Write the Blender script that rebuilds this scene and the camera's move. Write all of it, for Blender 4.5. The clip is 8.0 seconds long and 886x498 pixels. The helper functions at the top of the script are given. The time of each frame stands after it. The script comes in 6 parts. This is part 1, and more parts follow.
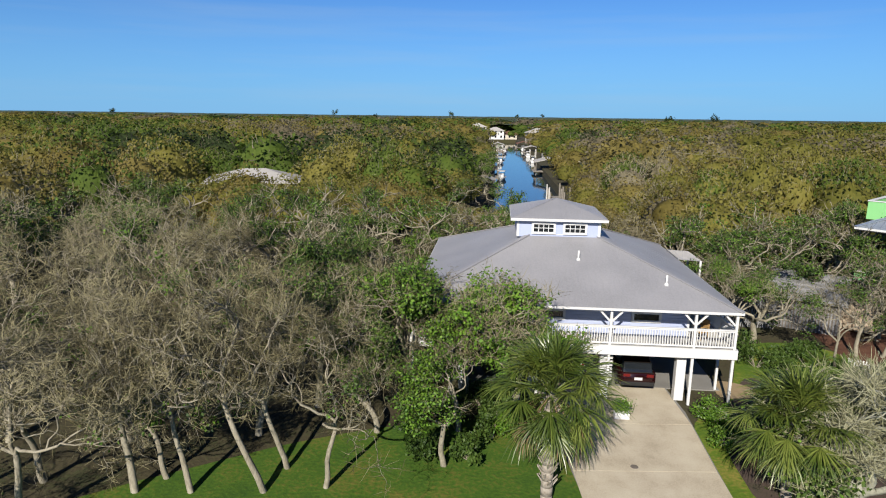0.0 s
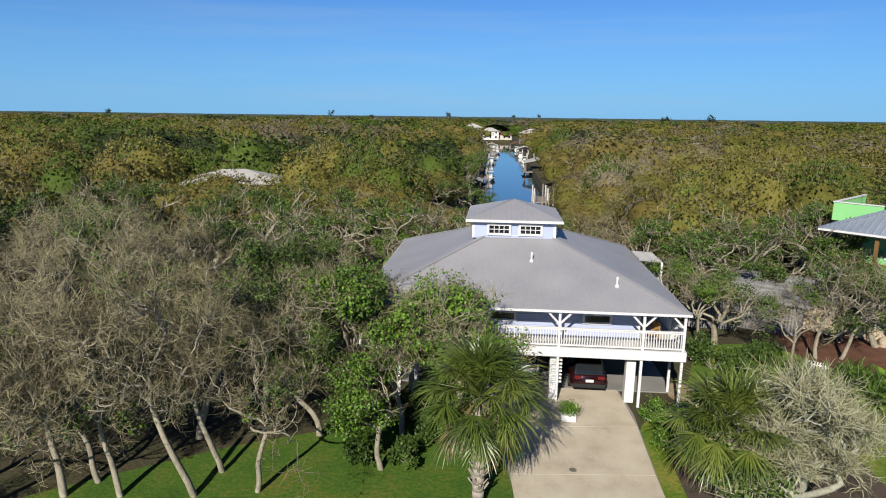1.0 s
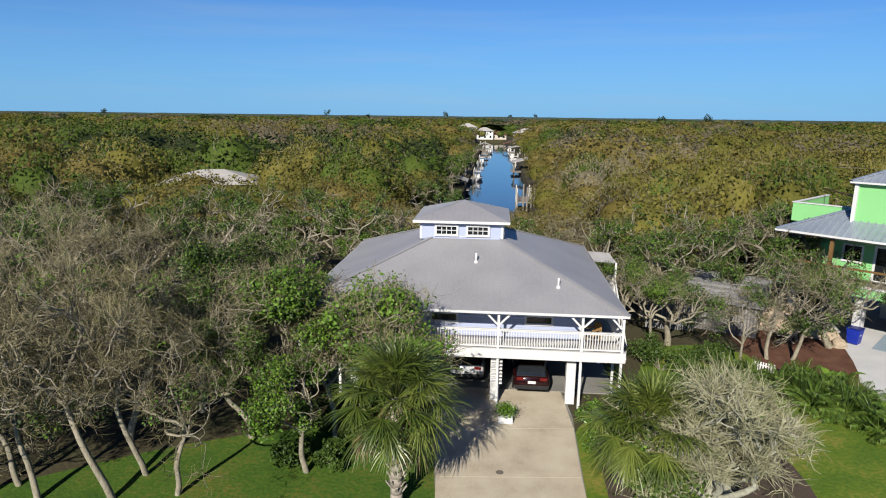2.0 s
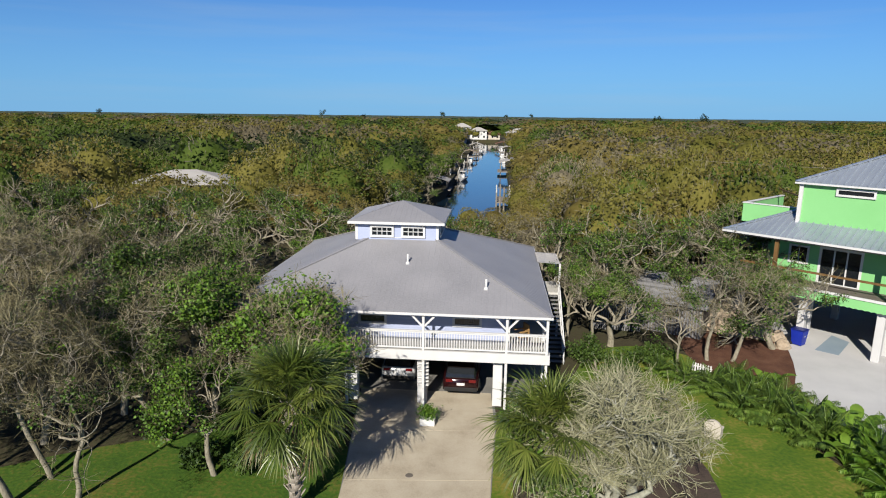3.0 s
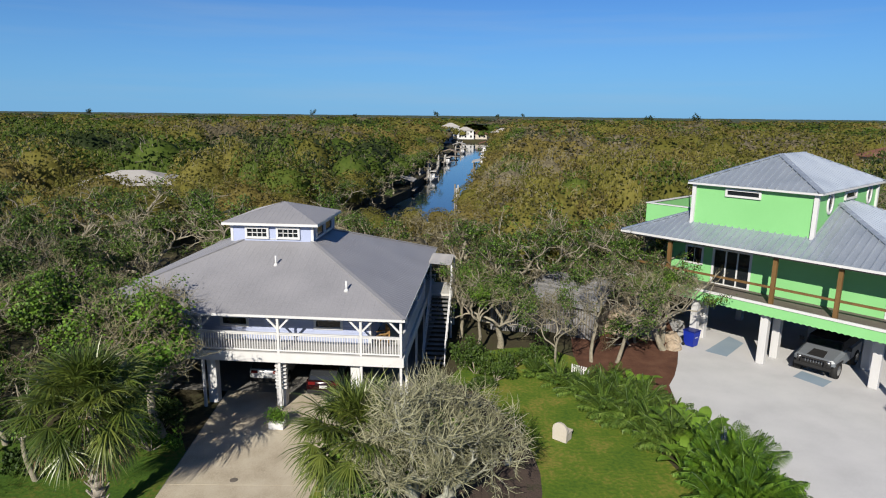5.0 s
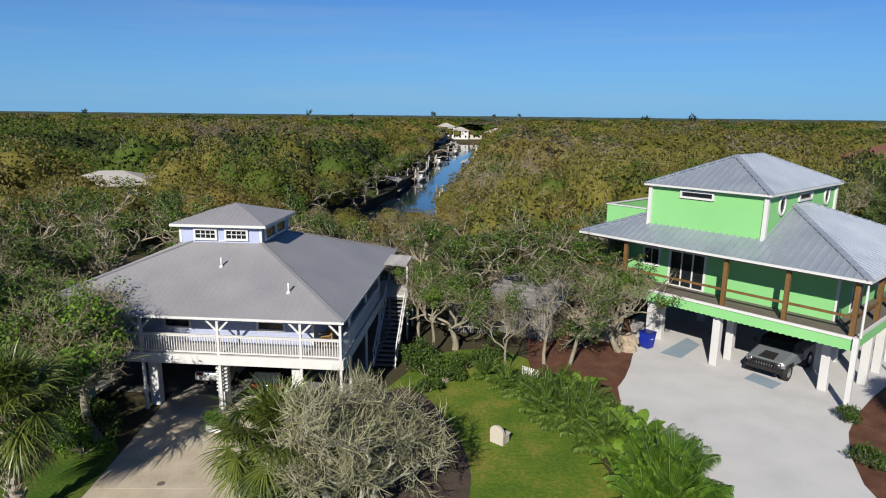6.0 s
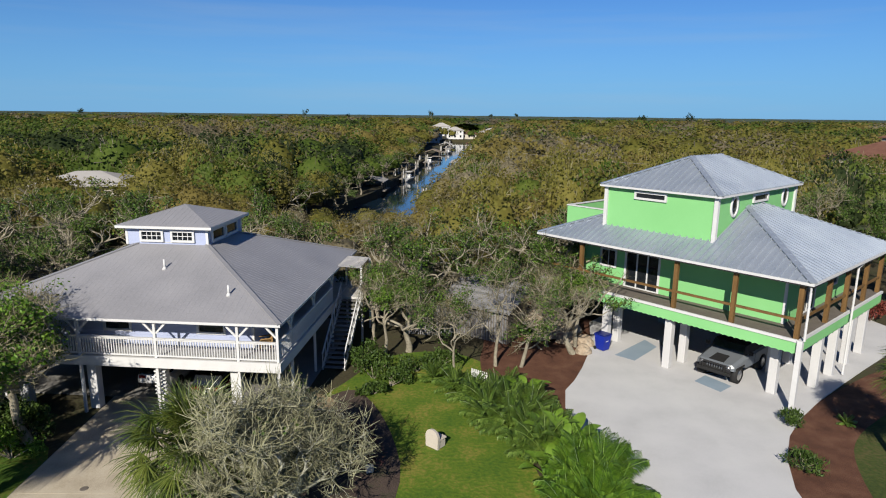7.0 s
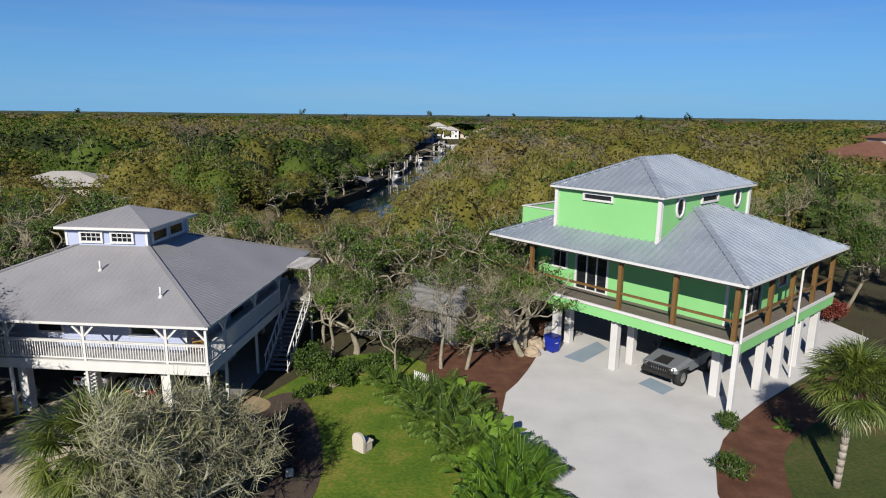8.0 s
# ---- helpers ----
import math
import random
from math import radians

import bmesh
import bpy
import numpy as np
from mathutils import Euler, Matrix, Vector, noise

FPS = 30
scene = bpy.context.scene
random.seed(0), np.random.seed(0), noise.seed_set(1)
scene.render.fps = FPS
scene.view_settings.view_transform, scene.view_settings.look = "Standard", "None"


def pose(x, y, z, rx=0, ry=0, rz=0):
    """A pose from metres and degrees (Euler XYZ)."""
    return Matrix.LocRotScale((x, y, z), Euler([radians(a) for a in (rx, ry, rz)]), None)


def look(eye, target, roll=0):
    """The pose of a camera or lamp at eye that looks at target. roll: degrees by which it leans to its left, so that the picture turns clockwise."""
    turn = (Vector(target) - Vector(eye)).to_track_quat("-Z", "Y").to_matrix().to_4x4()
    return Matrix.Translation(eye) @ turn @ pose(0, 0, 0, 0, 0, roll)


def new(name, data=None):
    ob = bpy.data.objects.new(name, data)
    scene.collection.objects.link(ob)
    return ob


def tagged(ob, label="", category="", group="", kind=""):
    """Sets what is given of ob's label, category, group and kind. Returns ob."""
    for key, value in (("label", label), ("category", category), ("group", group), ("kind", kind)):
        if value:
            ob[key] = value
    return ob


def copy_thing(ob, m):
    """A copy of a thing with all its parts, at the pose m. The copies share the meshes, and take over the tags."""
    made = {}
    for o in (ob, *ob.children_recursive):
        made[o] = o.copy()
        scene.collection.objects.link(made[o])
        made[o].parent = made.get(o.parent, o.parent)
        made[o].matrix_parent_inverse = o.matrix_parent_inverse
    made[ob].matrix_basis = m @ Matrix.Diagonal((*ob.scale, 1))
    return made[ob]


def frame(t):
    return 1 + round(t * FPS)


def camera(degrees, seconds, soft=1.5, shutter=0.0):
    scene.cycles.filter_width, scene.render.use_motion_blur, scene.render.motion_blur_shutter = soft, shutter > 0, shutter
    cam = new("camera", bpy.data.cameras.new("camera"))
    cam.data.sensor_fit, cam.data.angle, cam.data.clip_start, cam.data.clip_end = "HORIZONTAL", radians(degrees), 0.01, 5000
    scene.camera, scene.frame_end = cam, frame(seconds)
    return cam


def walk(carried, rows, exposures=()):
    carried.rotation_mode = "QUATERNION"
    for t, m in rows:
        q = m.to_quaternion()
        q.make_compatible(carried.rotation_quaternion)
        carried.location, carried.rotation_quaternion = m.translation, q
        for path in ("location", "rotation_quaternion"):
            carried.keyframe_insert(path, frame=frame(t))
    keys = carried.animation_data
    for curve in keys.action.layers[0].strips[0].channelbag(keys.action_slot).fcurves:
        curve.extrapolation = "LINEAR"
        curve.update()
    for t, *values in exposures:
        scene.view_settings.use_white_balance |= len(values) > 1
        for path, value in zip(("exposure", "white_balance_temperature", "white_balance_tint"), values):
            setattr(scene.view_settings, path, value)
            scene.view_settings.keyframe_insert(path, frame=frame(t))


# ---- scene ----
cam = camera(71.0, 8.0, soft=1.1)
METRES, EYE, TILT, LEAN, TURN = 25.0, 14.0, -12.17, -0.73, 0.0
ROWS = [
    (0.0, 0.0, 0.0, 0.0, -0.0, 0.0, 0.0),
    (0.5, 0.0492, 0.0042, 0.0013, -0.03, 0.02, 0.01),
    (1.0, 0.1006, 0.0071, 0.0022, -0.09, 0.04, 0.03),
    (1.5, 0.1561, 0.0093, 0.0035, -0.12, 0.02, 0.06),
    (3.0, 0.365, 0.0183, 0.0073, -0.17, -0.0, 0.11),
    (3.5, 0.4415, 0.0213, 0.0075, -0.21, -0.01, 0.13),
    (4.0, 0.5133, 0.0239, 0.0077, -0.25, -0.01, 0.14),
    (4.5, 0.5802, 0.0261, 0.0089, -0.27, -0.03, 0.19),
    (6.0, 0.7531, 0.0327, 0.0133, -0.37, -0.03, 0.21),
    (6.5, 0.8095, 0.0366, 0.0155, -0.37, -0.05, 0.24),
    (7.0, 0.868, 0.0418, 0.0174, -0.4, -0.06, 0.21),
    (7.5, 0.9301, 0.0475, 0.0194, -0.39, -0.07, 0.23),
    (8.0, 0.9982, 0.0515, 0.0204, -0.34, -0.08, 0.2),
]
walk(cam, [(t, pose(0, 0, EYE, TILT, LEAN, TURN) @ pose(METRES * x, METRES * y, METRES * z, 90 + pitch, roll, yaw)) for t, x, y, z, yaw, pitch, roll in ROWS], exposures=[(0.0, 0.84), (3.5, 0.72), (8.0, 0.64)])

# ---- sky, sun, exposure ----
SUN_ELEV, SUN_HEAD = 31.5, 18.0          # degrees above the horizon; shadows fall this far to the right of +y
world = bpy.data.worlds.new("sky")
scene.world = world
world.use_nodes = True
wn, wl = world.node_tree.nodes, world.node_tree.links
sky = wn.new("ShaderNodeTexSky")
sky.sky_type, sky.sun_disc = "NISHITA", False
sky.sun_elevation, sky.sun_rotation = radians(SUN_ELEV), radians(180 + SUN_HEAD)
sky.altitude, sky.air_density, sky.dust_density, sky.ozone_density = 900, 1.0, 0.0, 3.5
tint = wn.new("ShaderNodeMix")                          # thin, wide-spread cirrus over the blue
tint.data_type, tint.blend_type = "RGBA", "MULTIPLY"
tint.inputs[0].default_value = 1.0
tint.inputs[7].default_value = (0.46, 0.84, 1.36, 1)
wl.new(sky.outputs[0], tint.inputs[6])
wco, wmap, wno, wramp = (wn.new("ShaderNode" + k) for k in ("TexCoord", "Mapping", "TexNoise", "ValToRGB"))
wmap.inputs["Scale"].default_value = (1.5, 1.0, 22.0)
wno.inputs["Scale"].default_value, wno.inputs["Detail"].default_value = 1.6, 5.0
wramp.color_ramp.elements[0].position, wramp.color_ramp.elements[1].position = 0.5, 0.9
wramp.color_ramp.elements[1].color = (0.22, 0.22, 0.22, 1)
wl.new(wco.outputs["Generated"], wmap.inputs[0])
wl.new(wmap.outputs[0], wno.inputs["Vector"])
wl.new(wno.outputs[0], wramp.inputs[0])
veil = wn.new("ShaderNodeMix")
veil.data_type = "RGBA"
veil.inputs[7].default_value = (6.0, 7.2, 8.2, 1)
wl.new(wramp.outputs[0], veil.inputs[0])
low, haze = wn.new("ShaderNodeValToRGB"), wn.new("ShaderNodeMix")           # paler blue air towards the horizon
height = wn.new("ShaderNodeSeparateXYZ")
wl.new(wco.outputs["Generated"], height.inputs[0])
wl.new(height.outputs[2], low.inputs[0])
low.color_ramp.elements[0].color, low.color_ramp.elements[1].color = (0.8, 0.8, 0.8, 1), (0, 0, 0, 1)
low.color_ramp.elements[1].position = 0.2
haze.data_type = "RGBA"
haze.inputs[7].default_value = (2.5, 6.1, 10.8, 1)
wl.new(low.outputs[0], haze.inputs[0])
wl.new(tint.outputs[2], haze.inputs[6])
wl.new(haze.outputs[2], veil.inputs[6])
wl.new(veil.outputs[2], wn["Background"].inputs[0])
wn["Background"].inputs[1].default_value = 0.0435
sun = new("sun", bpy.data.lights.new("sun", "SUN"))
sun.data.energy, sun.data.angle, sun.data.color = 5.0, radians(0.55), (1.0, 0.93, 0.82)
_h = radians(SUN_HEAD)
sun.matrix_world = look((0, 0, 60), (60 / math.tan(radians(SUN_ELEV)) * math.sin(_h), 60 / math.tan(radians(SUN_ELEV)) * math.cos(_h), 0))


# ---- materials ----
def mat(name, colours, scale=4.0, rough=0.8, bump=0.0, fine=40.0, metal=0.0, spec=0.3, stretch=(1, 1, 1), island=0.0, per_object=0.0, coords="Object", translucent=0.0):
    """A material of two or three colours mixed by noise at two scales, with fine relief."""
    m = bpy.data.materials.new(name)
    m.use_nodes = True
    n, l = m.node_tree.nodes, m.node_tree.links
    b = n["Principled BSDF"]
    b.inputs["Roughness"].default_value, b.inputs["Metallic"].default_value = rough, metal
    b.inputs["Specular IOR Level"].default_value = spec
    co = n.new("ShaderNodeTexCoord")
    mp = n.new("ShaderNodeMapping")
    mp.inputs["Scale"].default_value = stretch
    l.new(co.outputs[coords], mp.inputs[0])
    big, small = n.new("ShaderNodeTexNoise"), n.new("ShaderNodeTexNoise")
    for t, s, d in ((big, scale, 4), (small, fine, 3)):
        l.new(mp.outputs[0], t.inputs["Vector"])
        t.inputs["Scale"].default_value, t.inputs["Detail"].default_value = s, d
    mix = n.new("ShaderNodeMath")
    mix.operation = "MULTIPLY_ADD"
    mix.inputs[1].default_value = 0.45
    l.new(small.outputs[0], mix.inputs[0])
    half = n.new("ShaderNodeMath")
    half.operation = "MULTIPLY"
    half.inputs[1].default_value = 0.55
    l.new(big.outputs[0], half.inputs[0])
    l.new(half.outputs[0], mix.inputs[2])
    value = mix.outputs[0]
    for amount, kind in ((island, "island"), (per_object, "object")):
        if amount:
            src = n.new("ShaderNodeNewGeometry").outputs["Random Per Island"] if kind == "island" else n.new("ShaderNodeObjectInfo").outputs["Random"]
            off = n.new("ShaderNodeMath")
            off.operation = "MULTIPLY_ADD"
            off.inputs[1].default_value, off.inputs[2].default_value = amount, -amount / 2
            l.new(src, off.inputs[0])
            add = n.new("ShaderNodeMath")
            l.new(value, add.inputs[0])
            l.new(off.outputs[0], add.inputs[1])
            value = add.outputs[0]
    ramp = n.new("ShaderNodeValToRGB")
    e = ramp.color_ramp.elements
    e[0].position, e[1].position = 0.32, 0.68
    if len(colours) == 3:
        e.new(0.5)
    for k, c in zip(e, colours):
        k.color = (*(0.635 * x for x in c), 1)
    l.new(value, ramp.inputs[0])
    l.new(ramp.outputs[0], b.inputs["Base Color"])
    if bump:
        bp = n.new("ShaderNodeBump")
        bp.inputs["Strength"].default_value, bp.inputs["Distance"].default_value = 0.6, bump
        l.new(small.outputs[0], bp.inputs["Height"])
        l.new(bp.outputs[0], b.inputs["Normal"])
    if translucent:
        tr, mx = n.new("ShaderNodeBsdfTranslucent"), n.new("ShaderNodeMixShader")
        mx.inputs[0].default_value = translucent
        l.new(ramp.outputs[0], tr.inputs[0])
        l.new(b.outputs[0], mx.inputs[1])
        l.new(tr.outputs[0], mx.inputs[2])
        l.new(mx.outputs[0], n["Material Output"].inputs[0])
    return m


M = {
    "lawn": mat("lawn", [(0.055, 0.13, 0.006), (0.115, 0.185, 0.01), (0.28, 0.235, 0.045)], 0.55, 0.95, 0.06, 6.0),
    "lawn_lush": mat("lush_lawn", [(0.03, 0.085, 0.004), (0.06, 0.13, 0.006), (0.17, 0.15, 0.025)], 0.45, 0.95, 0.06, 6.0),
    "lawn_dull": mat("dull_lawn", [(0.03, 0.05, 0.008), (0.06, 0.085, 0.014), (0.12, 0.1, 0.035)], 0.45, 0.95, 0.06, 6.0),
    "woodland": mat("woodland_floor", [(0.035, 0.03, 0.014), (0.065, 0.055, 0.026), (0.05, 0.065, 0.018)], 0.3, 0.95, 0.08, 5.0),
    "concrete_tan": mat("concrete_tan", [(0.39, 0.33, 0.24), (0.57, 0.5, 0.38), (0.66, 0.595, 0.465)], 0.7, 0.85, 0.004, 30.0),
    "concrete_white": mat("concrete_white", [(0.56, 0.56, 0.56), (0.66, 0.66, 0.66), (0.72, 0.72, 0.71)], 0.5, 0.75, 0.003, 30.0),
    "concrete_grey": mat("concrete_grey", [(0.2, 0.195, 0.18), (0.3, 0.29, 0.27)], 0.8, 0.85, 0.004, 30.0),
    "mulch": mat("mulch", [(0.07, 0.028, 0.016), (0.13, 0.055, 0.03), (0.2, 0.1, 0.06)], 1.2, 0.95, 0.04, 25.0),
    "leaf_litter": mat("leaf_litter", [(0.055, 0.04, 0.03), (0.1, 0.07, 0.055), (0.035, 0.045, 0.015)], 1.0, 0.95, 0.04, 18.0),
    "sand": mat("sand", [(0.3, 0.22, 0.12), (0.42, 0.32, 0.19)], 1.5, 0.95, 0.01, 30.0),
    "roof_grey": mat("roof_grey", [(0.262, 0.262, 0.275), (0.322, 0.32, 0.335), (0.37, 0.366, 0.378)], 0.35, 0.5, 0.003, 12.0, 0.0, 0.5),
    "roof_metal": mat("roof_metal", [(0.36, 0.42, 0.5), (0.46, 0.52, 0.6), (0.54, 0.6, 0.67)], 0.5, 0.34, 0.002, 14.0, 0.45, 0.5),
    "lavender": mat("lavender_siding", [(0.42, 0.48, 0.68), (0.5, 0.56, 0.76)], 0.6, 0.7, 0.002, 20.0),
    "green": mat("green_stucco", [(0.24, 0.6, 0.22), (0.29, 0.68, 0.27)], 0.4, 0.75, 0.004, 30.0),
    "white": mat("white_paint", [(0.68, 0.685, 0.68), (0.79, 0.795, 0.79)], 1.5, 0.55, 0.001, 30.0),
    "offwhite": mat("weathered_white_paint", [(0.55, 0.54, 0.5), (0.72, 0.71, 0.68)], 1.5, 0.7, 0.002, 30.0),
    "timber": mat("brown_timber", [(0.13, 0.07, 0.022), (0.24, 0.135, 0.045)], 3.0, 0.65, 0.002, 30.0, stretch=(1, 1, 0.2)),
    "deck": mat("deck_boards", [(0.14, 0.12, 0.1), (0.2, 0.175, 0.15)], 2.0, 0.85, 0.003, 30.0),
    "grey_wood": mat("weathered_wood", [(0.15, 0.15, 0.15), (0.24, 0.24, 0.245), (0.33, 0.33, 0.33)], 2.0, 0.9, 0.006, 20.0, per_object=0.25),
    "dark": mat("black_and_shade", [(0.018, 0.018, 0.02), (0.03, 0.03, 0.032)], 2.0, 0.7),
    "glass": mat("window_glass", [(0.01, 0.013, 0.016), (0.02, 0.024, 0.03)], 2.0, 0.08, 0, 10.0, 0.0, 0.6),
    "bark": mat("grey_bark", [(0.17, 0.152, 0.11), (0.32, 0.288, 0.215), (0.44, 0.405, 0.315)], 2.5, 0.95, 0.02, 14.0, stretch=(1, 1, 0.4)),
    "twig": mat("grey_twigs", [(0.085, 0.074, 0.034), (0.19, 0.168, 0.085), (0.33, 0.298, 0.175)], 0.5, 0.95, 0, 6.0, island=0.3, per_object=0.35),
    "twig_lichen": mat("lichen_twigs", [(0.17, 0.17, 0.085), (0.29, 0.285, 0.165), (0.4, 0.395, 0.26)], 0.7, 0.95, 0, 10.0, island=0.3, per_object=0.1),
    "bark_lichen": mat("lichen_bark", [(0.22, 0.22, 0.165), (0.38, 0.38, 0.3), (0.52, 0.52, 0.43)], 2.0, 0.95, 0.02, 12.0),
    "palmetto": mat("palmetto_leaf", [(0.058, 0.115, 0.016), (0.11, 0.19, 0.028), (0.19, 0.275, 0.05)], 1.2, 0.4, 0, 12.0, 0.0, 0.5, island=0.3, translucent=0.1),
    "leaf": mat("oak_leaf", [(0.028, 0.06, 0.008), (0.052, 0.1, 0.013), (0.09, 0.148, 0.022)], 0.6, 0.6, 0, 9.0, island=0.35, per_object=0.15, translucent=0.12),
    "leaf_bright": mat("fresh_leaf", [(0.062, 0.15, 0.01), (0.115, 0.24, 0.016), (0.18, 0.31, 0.03)], 0.6, 0.6, 0, 9.0, island=0.3, translucent=0.16),
    "palm": mat("palm_frond", [(0.055, 0.092, 0.013), (0.115, 0.165, 0.025), (0.21, 0.255, 0.05)], 1.2, 0.4, 0, 12.0, 0.0, 0.6, island=0.3, per_object=0.3, translucent=0.2),
    "palm_dead": mat("dead_frond", [(0.15, 0.1, 0.05), (0.27, 0.19, 0.1)], 1.5, 0.8, 0, 12.0, island=0.3),
    "palm_trunk": mat("palm_trunk", [(0.24, 0.2, 0.16), (0.46, 0.42, 0.36)], 3.0, 0.95, 0.02, 12.0),
    "broadleaf": mat("broad_leaf", [(0.06, 0.145, 0.013), (0.125, 0.25, 0.022), (0.21, 0.35, 0.04)], 1.0, 0.4, 0, 12.0, 0.0, 0.5, island=0.3, translucent=0.25),
    "rock": mat("tan_rock", [(0.3, 0.23, 0.16), (0.45, 0.36, 0.26), (0.55, 0.47, 0.36)], 1.5, 0.9, 0.03, 8.0),
    "water": mat("canal_water", [(0.008, 0.02, 0.035), (0.012, 0.03, 0.05)], 0.05, 0.06, 0.012, 1.4, 0.0, 0.6, stretch=(1, 0.35, 1)),
    "shade_blue": mat("blue_grey_shade", [(0.27, 0.36, 0.44), (0.34, 0.43, 0.5)], 1.0, 0.7, 0.003, 30.0),
    "blue": mat("blue_plastic", [(0.01, 0.025, 0.3), (0.015, 0.04, 0.42)], 2.0, 0.4),
    "black": mat("black_rubber", [(0.012, 0.012, 0.012), (0.025, 0.025, 0.025)], 3.0, 0.8),
    "car_red": mat("dark_red_paint", [(0.018, 0.004, 0.005), (0.03, 0.006, 0.007)], 0.6, 0.15, 0, 20.0, 0.2, 0.6),
    "car_white": mat("white_car_paint", [(0.62, 0.63, 0.64), (0.7, 0.71, 0.72)], 0.6, 0.2, 0, 20.0, 0.1, 0.6),
    "car_grey": mat("grey_car_paint", [(0.17, 0.19, 0.21), (0.22, 0.245, 0.27)], 0.6, 0.4, 0, 20.0, 0.1, 0.5),
    "lamp_red": mat("tail_lamp", [(0.12, 0.008, 0.008), (0.18, 0.012, 0.012)], 2.0, 0.25),
    "chrome": mat("bright_metal", [(0.6, 0.6, 0.6), (0.75, 0.75, 0.75)], 2.0, 0.25, 0, 20.0, 0.9),
    "roof_red": mat("clay_roof", [(0.16, 0.07, 0.045), (0.24, 0.115, 0.075)], 1.0, 0.85, 0.01, 6.0),
    "roof_pale": mat("pale_roof", [(0.42, 0.4, 0.37), (0.55, 0.53, 0.5)], 0.6, 0.8, 0.01, 8.0),
    "roof_brown": mat("brown_roof", [(0.26, 0.2, 0.14), (0.38, 0.31, 0.23)], 0.6, 0.85, 0.01, 8.0),
    "stucco": mat("cream_stucco", [(0.55, 0.5, 0.42), (0.66, 0.61, 0.53)], 0.6, 0.85, 0.004, 12.0),
    "pile": mat("piling_wood", [(0.2, 0.18, 0.15), (0.33, 0.3, 0.26)], 2.0, 0.9, 0.01, 10.0),
    "wicker": mat("wicker", [(0.3, 0.17, 0.06), (0.42, 0.26, 0.1)], 8.0, 0.8, 0.01, 60.0),
}


# ---- mesh helpers ----
def finish(name, bm, material, parent=None, smooth=False):
    me = bpy.data.meshes.new(name)
    bm.to_mesh(me)
    bm.free()
    for m in material if isinstance(material, (list, tuple)) else [material]:
        me.materials.append(m)
    if smooth:
        me.polygons.foreach_set("use_smooth", [True] * len(me.polygons))
    ob = new(name, me)
    ob.parent = parent
    return ob


def part(name, bm, material, parent, label="", smooth=False):
    ob = finish(name, bm, material, parent, smooth)
    if label:
        ob["label"] = label
    return ob


def twin(name, mesh, parent, m):
    """One more piece on a mesh that alike pieces share."""
    ob = new(name, mesh)
    ob.parent, ob.matrix_basis = parent, m
    return ob


def thing(name, m, label, category, group="", kind=""):
    ob = new(name)
    ob.empty_display_size = 0.3
    ob.matrix_basis = m
    return tagged(ob, label, category, group, kind)


def box(bm, x0, x1, y0, y1, z0, z1, bevel=0.0):
    vs = [bm.verts.new((x, y, z)) for z in (z0, z1) for x, y in ((x0, y0), (x1, y0), (x1, y1), (x0, y1))]
    for f in ((3, 2, 1, 0), (4, 5, 6, 7), (0, 1, 5, 4), (1, 2, 6, 5), (2, 3, 7, 6), (3, 0, 4, 7)):
        bm.faces.new([vs[i] for i in f])
    if bevel:
        es = list({e for v in vs for e in v.link_edges})
        bmesh.ops.bevel(bm, geom=es, offset=bevel, segments=1, affect="EDGES")
    return bm


def boxed(*a, **k):
    return box(bmesh.new(), *a, **k)


def prism(bm, pts, z0, z1):
    """An upright prism over a plan polygon (counter-clockwise)."""
    lo = [bm.verts.new((x, y, z0)) for x, y in pts]
    hi = [bm.verts.new((x, y, z1)) for x, y in pts]
    bm.faces.new(lo[::-1])
    bm.faces.new(hi)
    k = len(pts)
    for i in range(k):
        bm.faces.new((lo[i], lo[(i + 1) % k], hi[(i + 1) % k], hi[i]))
    return bm


def slab(bm, pts, thick):
    """A solid sheet over a 3D polygon, its thickness straight down."""
    hi = [bm.verts.new(p) for p in pts]
    lo = [bm.verts.new((p[0], p[1], p[2] - thick)) for p in pts]
    bm.faces.new(hi)
    bm.faces.new(lo[::-1])
    k = len(pts)
    for i in range(k):
        bm.faces.new((lo[i], lo[(i + 1) % k], hi[(i + 1) % k], hi[i]))
    return bm


def rod(bm, a, b, r0, r1=None, sides=6, cap=True):
    """A tapered rod from a to b."""
    a, b = Vector(a), Vector(b)
    r1 = r0 if r1 is None else r1
    d = (b - a).normalized()
    u = d.orthogonal().normalized()
    v = d.cross(u)
    ra, rb = [], []
    for i in range(sides):
        t = 2 * math.pi * i / sides
        o = u * math.cos(t) + v * math.sin(t)
        ra.append(bm.verts.new(a + o * r0))
        rb.append(bm.verts.new(b + o * r1))
    for i in range(sides):
        bm.faces.new((ra[i], ra[(i + 1) % sides], rb[(i + 1) % sides], rb[i]))
    if cap:
        bm.faces.new(ra[::-1])
        bm.faces.new(rb)
    return bm


def bar(bm, a, b, w, h):
    """A square-cut timber from a to b, w wide and h high."""
    a, b = Vector(a), Vector(b)
    d = (b - a).normalized()
    side = d.cross(Vector((0, 0, 1)))
    side = side.normalized() if side.length > 1e-4 else Vector((1, 0, 0))
    up = side.cross(d)
    q = [[bm.verts.new(p + side * sx * w / 2 + up * sz * h / 2) for sx, sz in ((-1, -1), (1, -1), (1, 1), (-1, 1))] for p in (a, b)]
    for i in range(4):
        bm.faces.new((q[0][i], q[0][(i + 1) % 4], q[1][(i + 1) % 4], q[1][i]))
    bm.faces.new(q[0][::-1])
    bm.faces.new(q[1])
    return bm


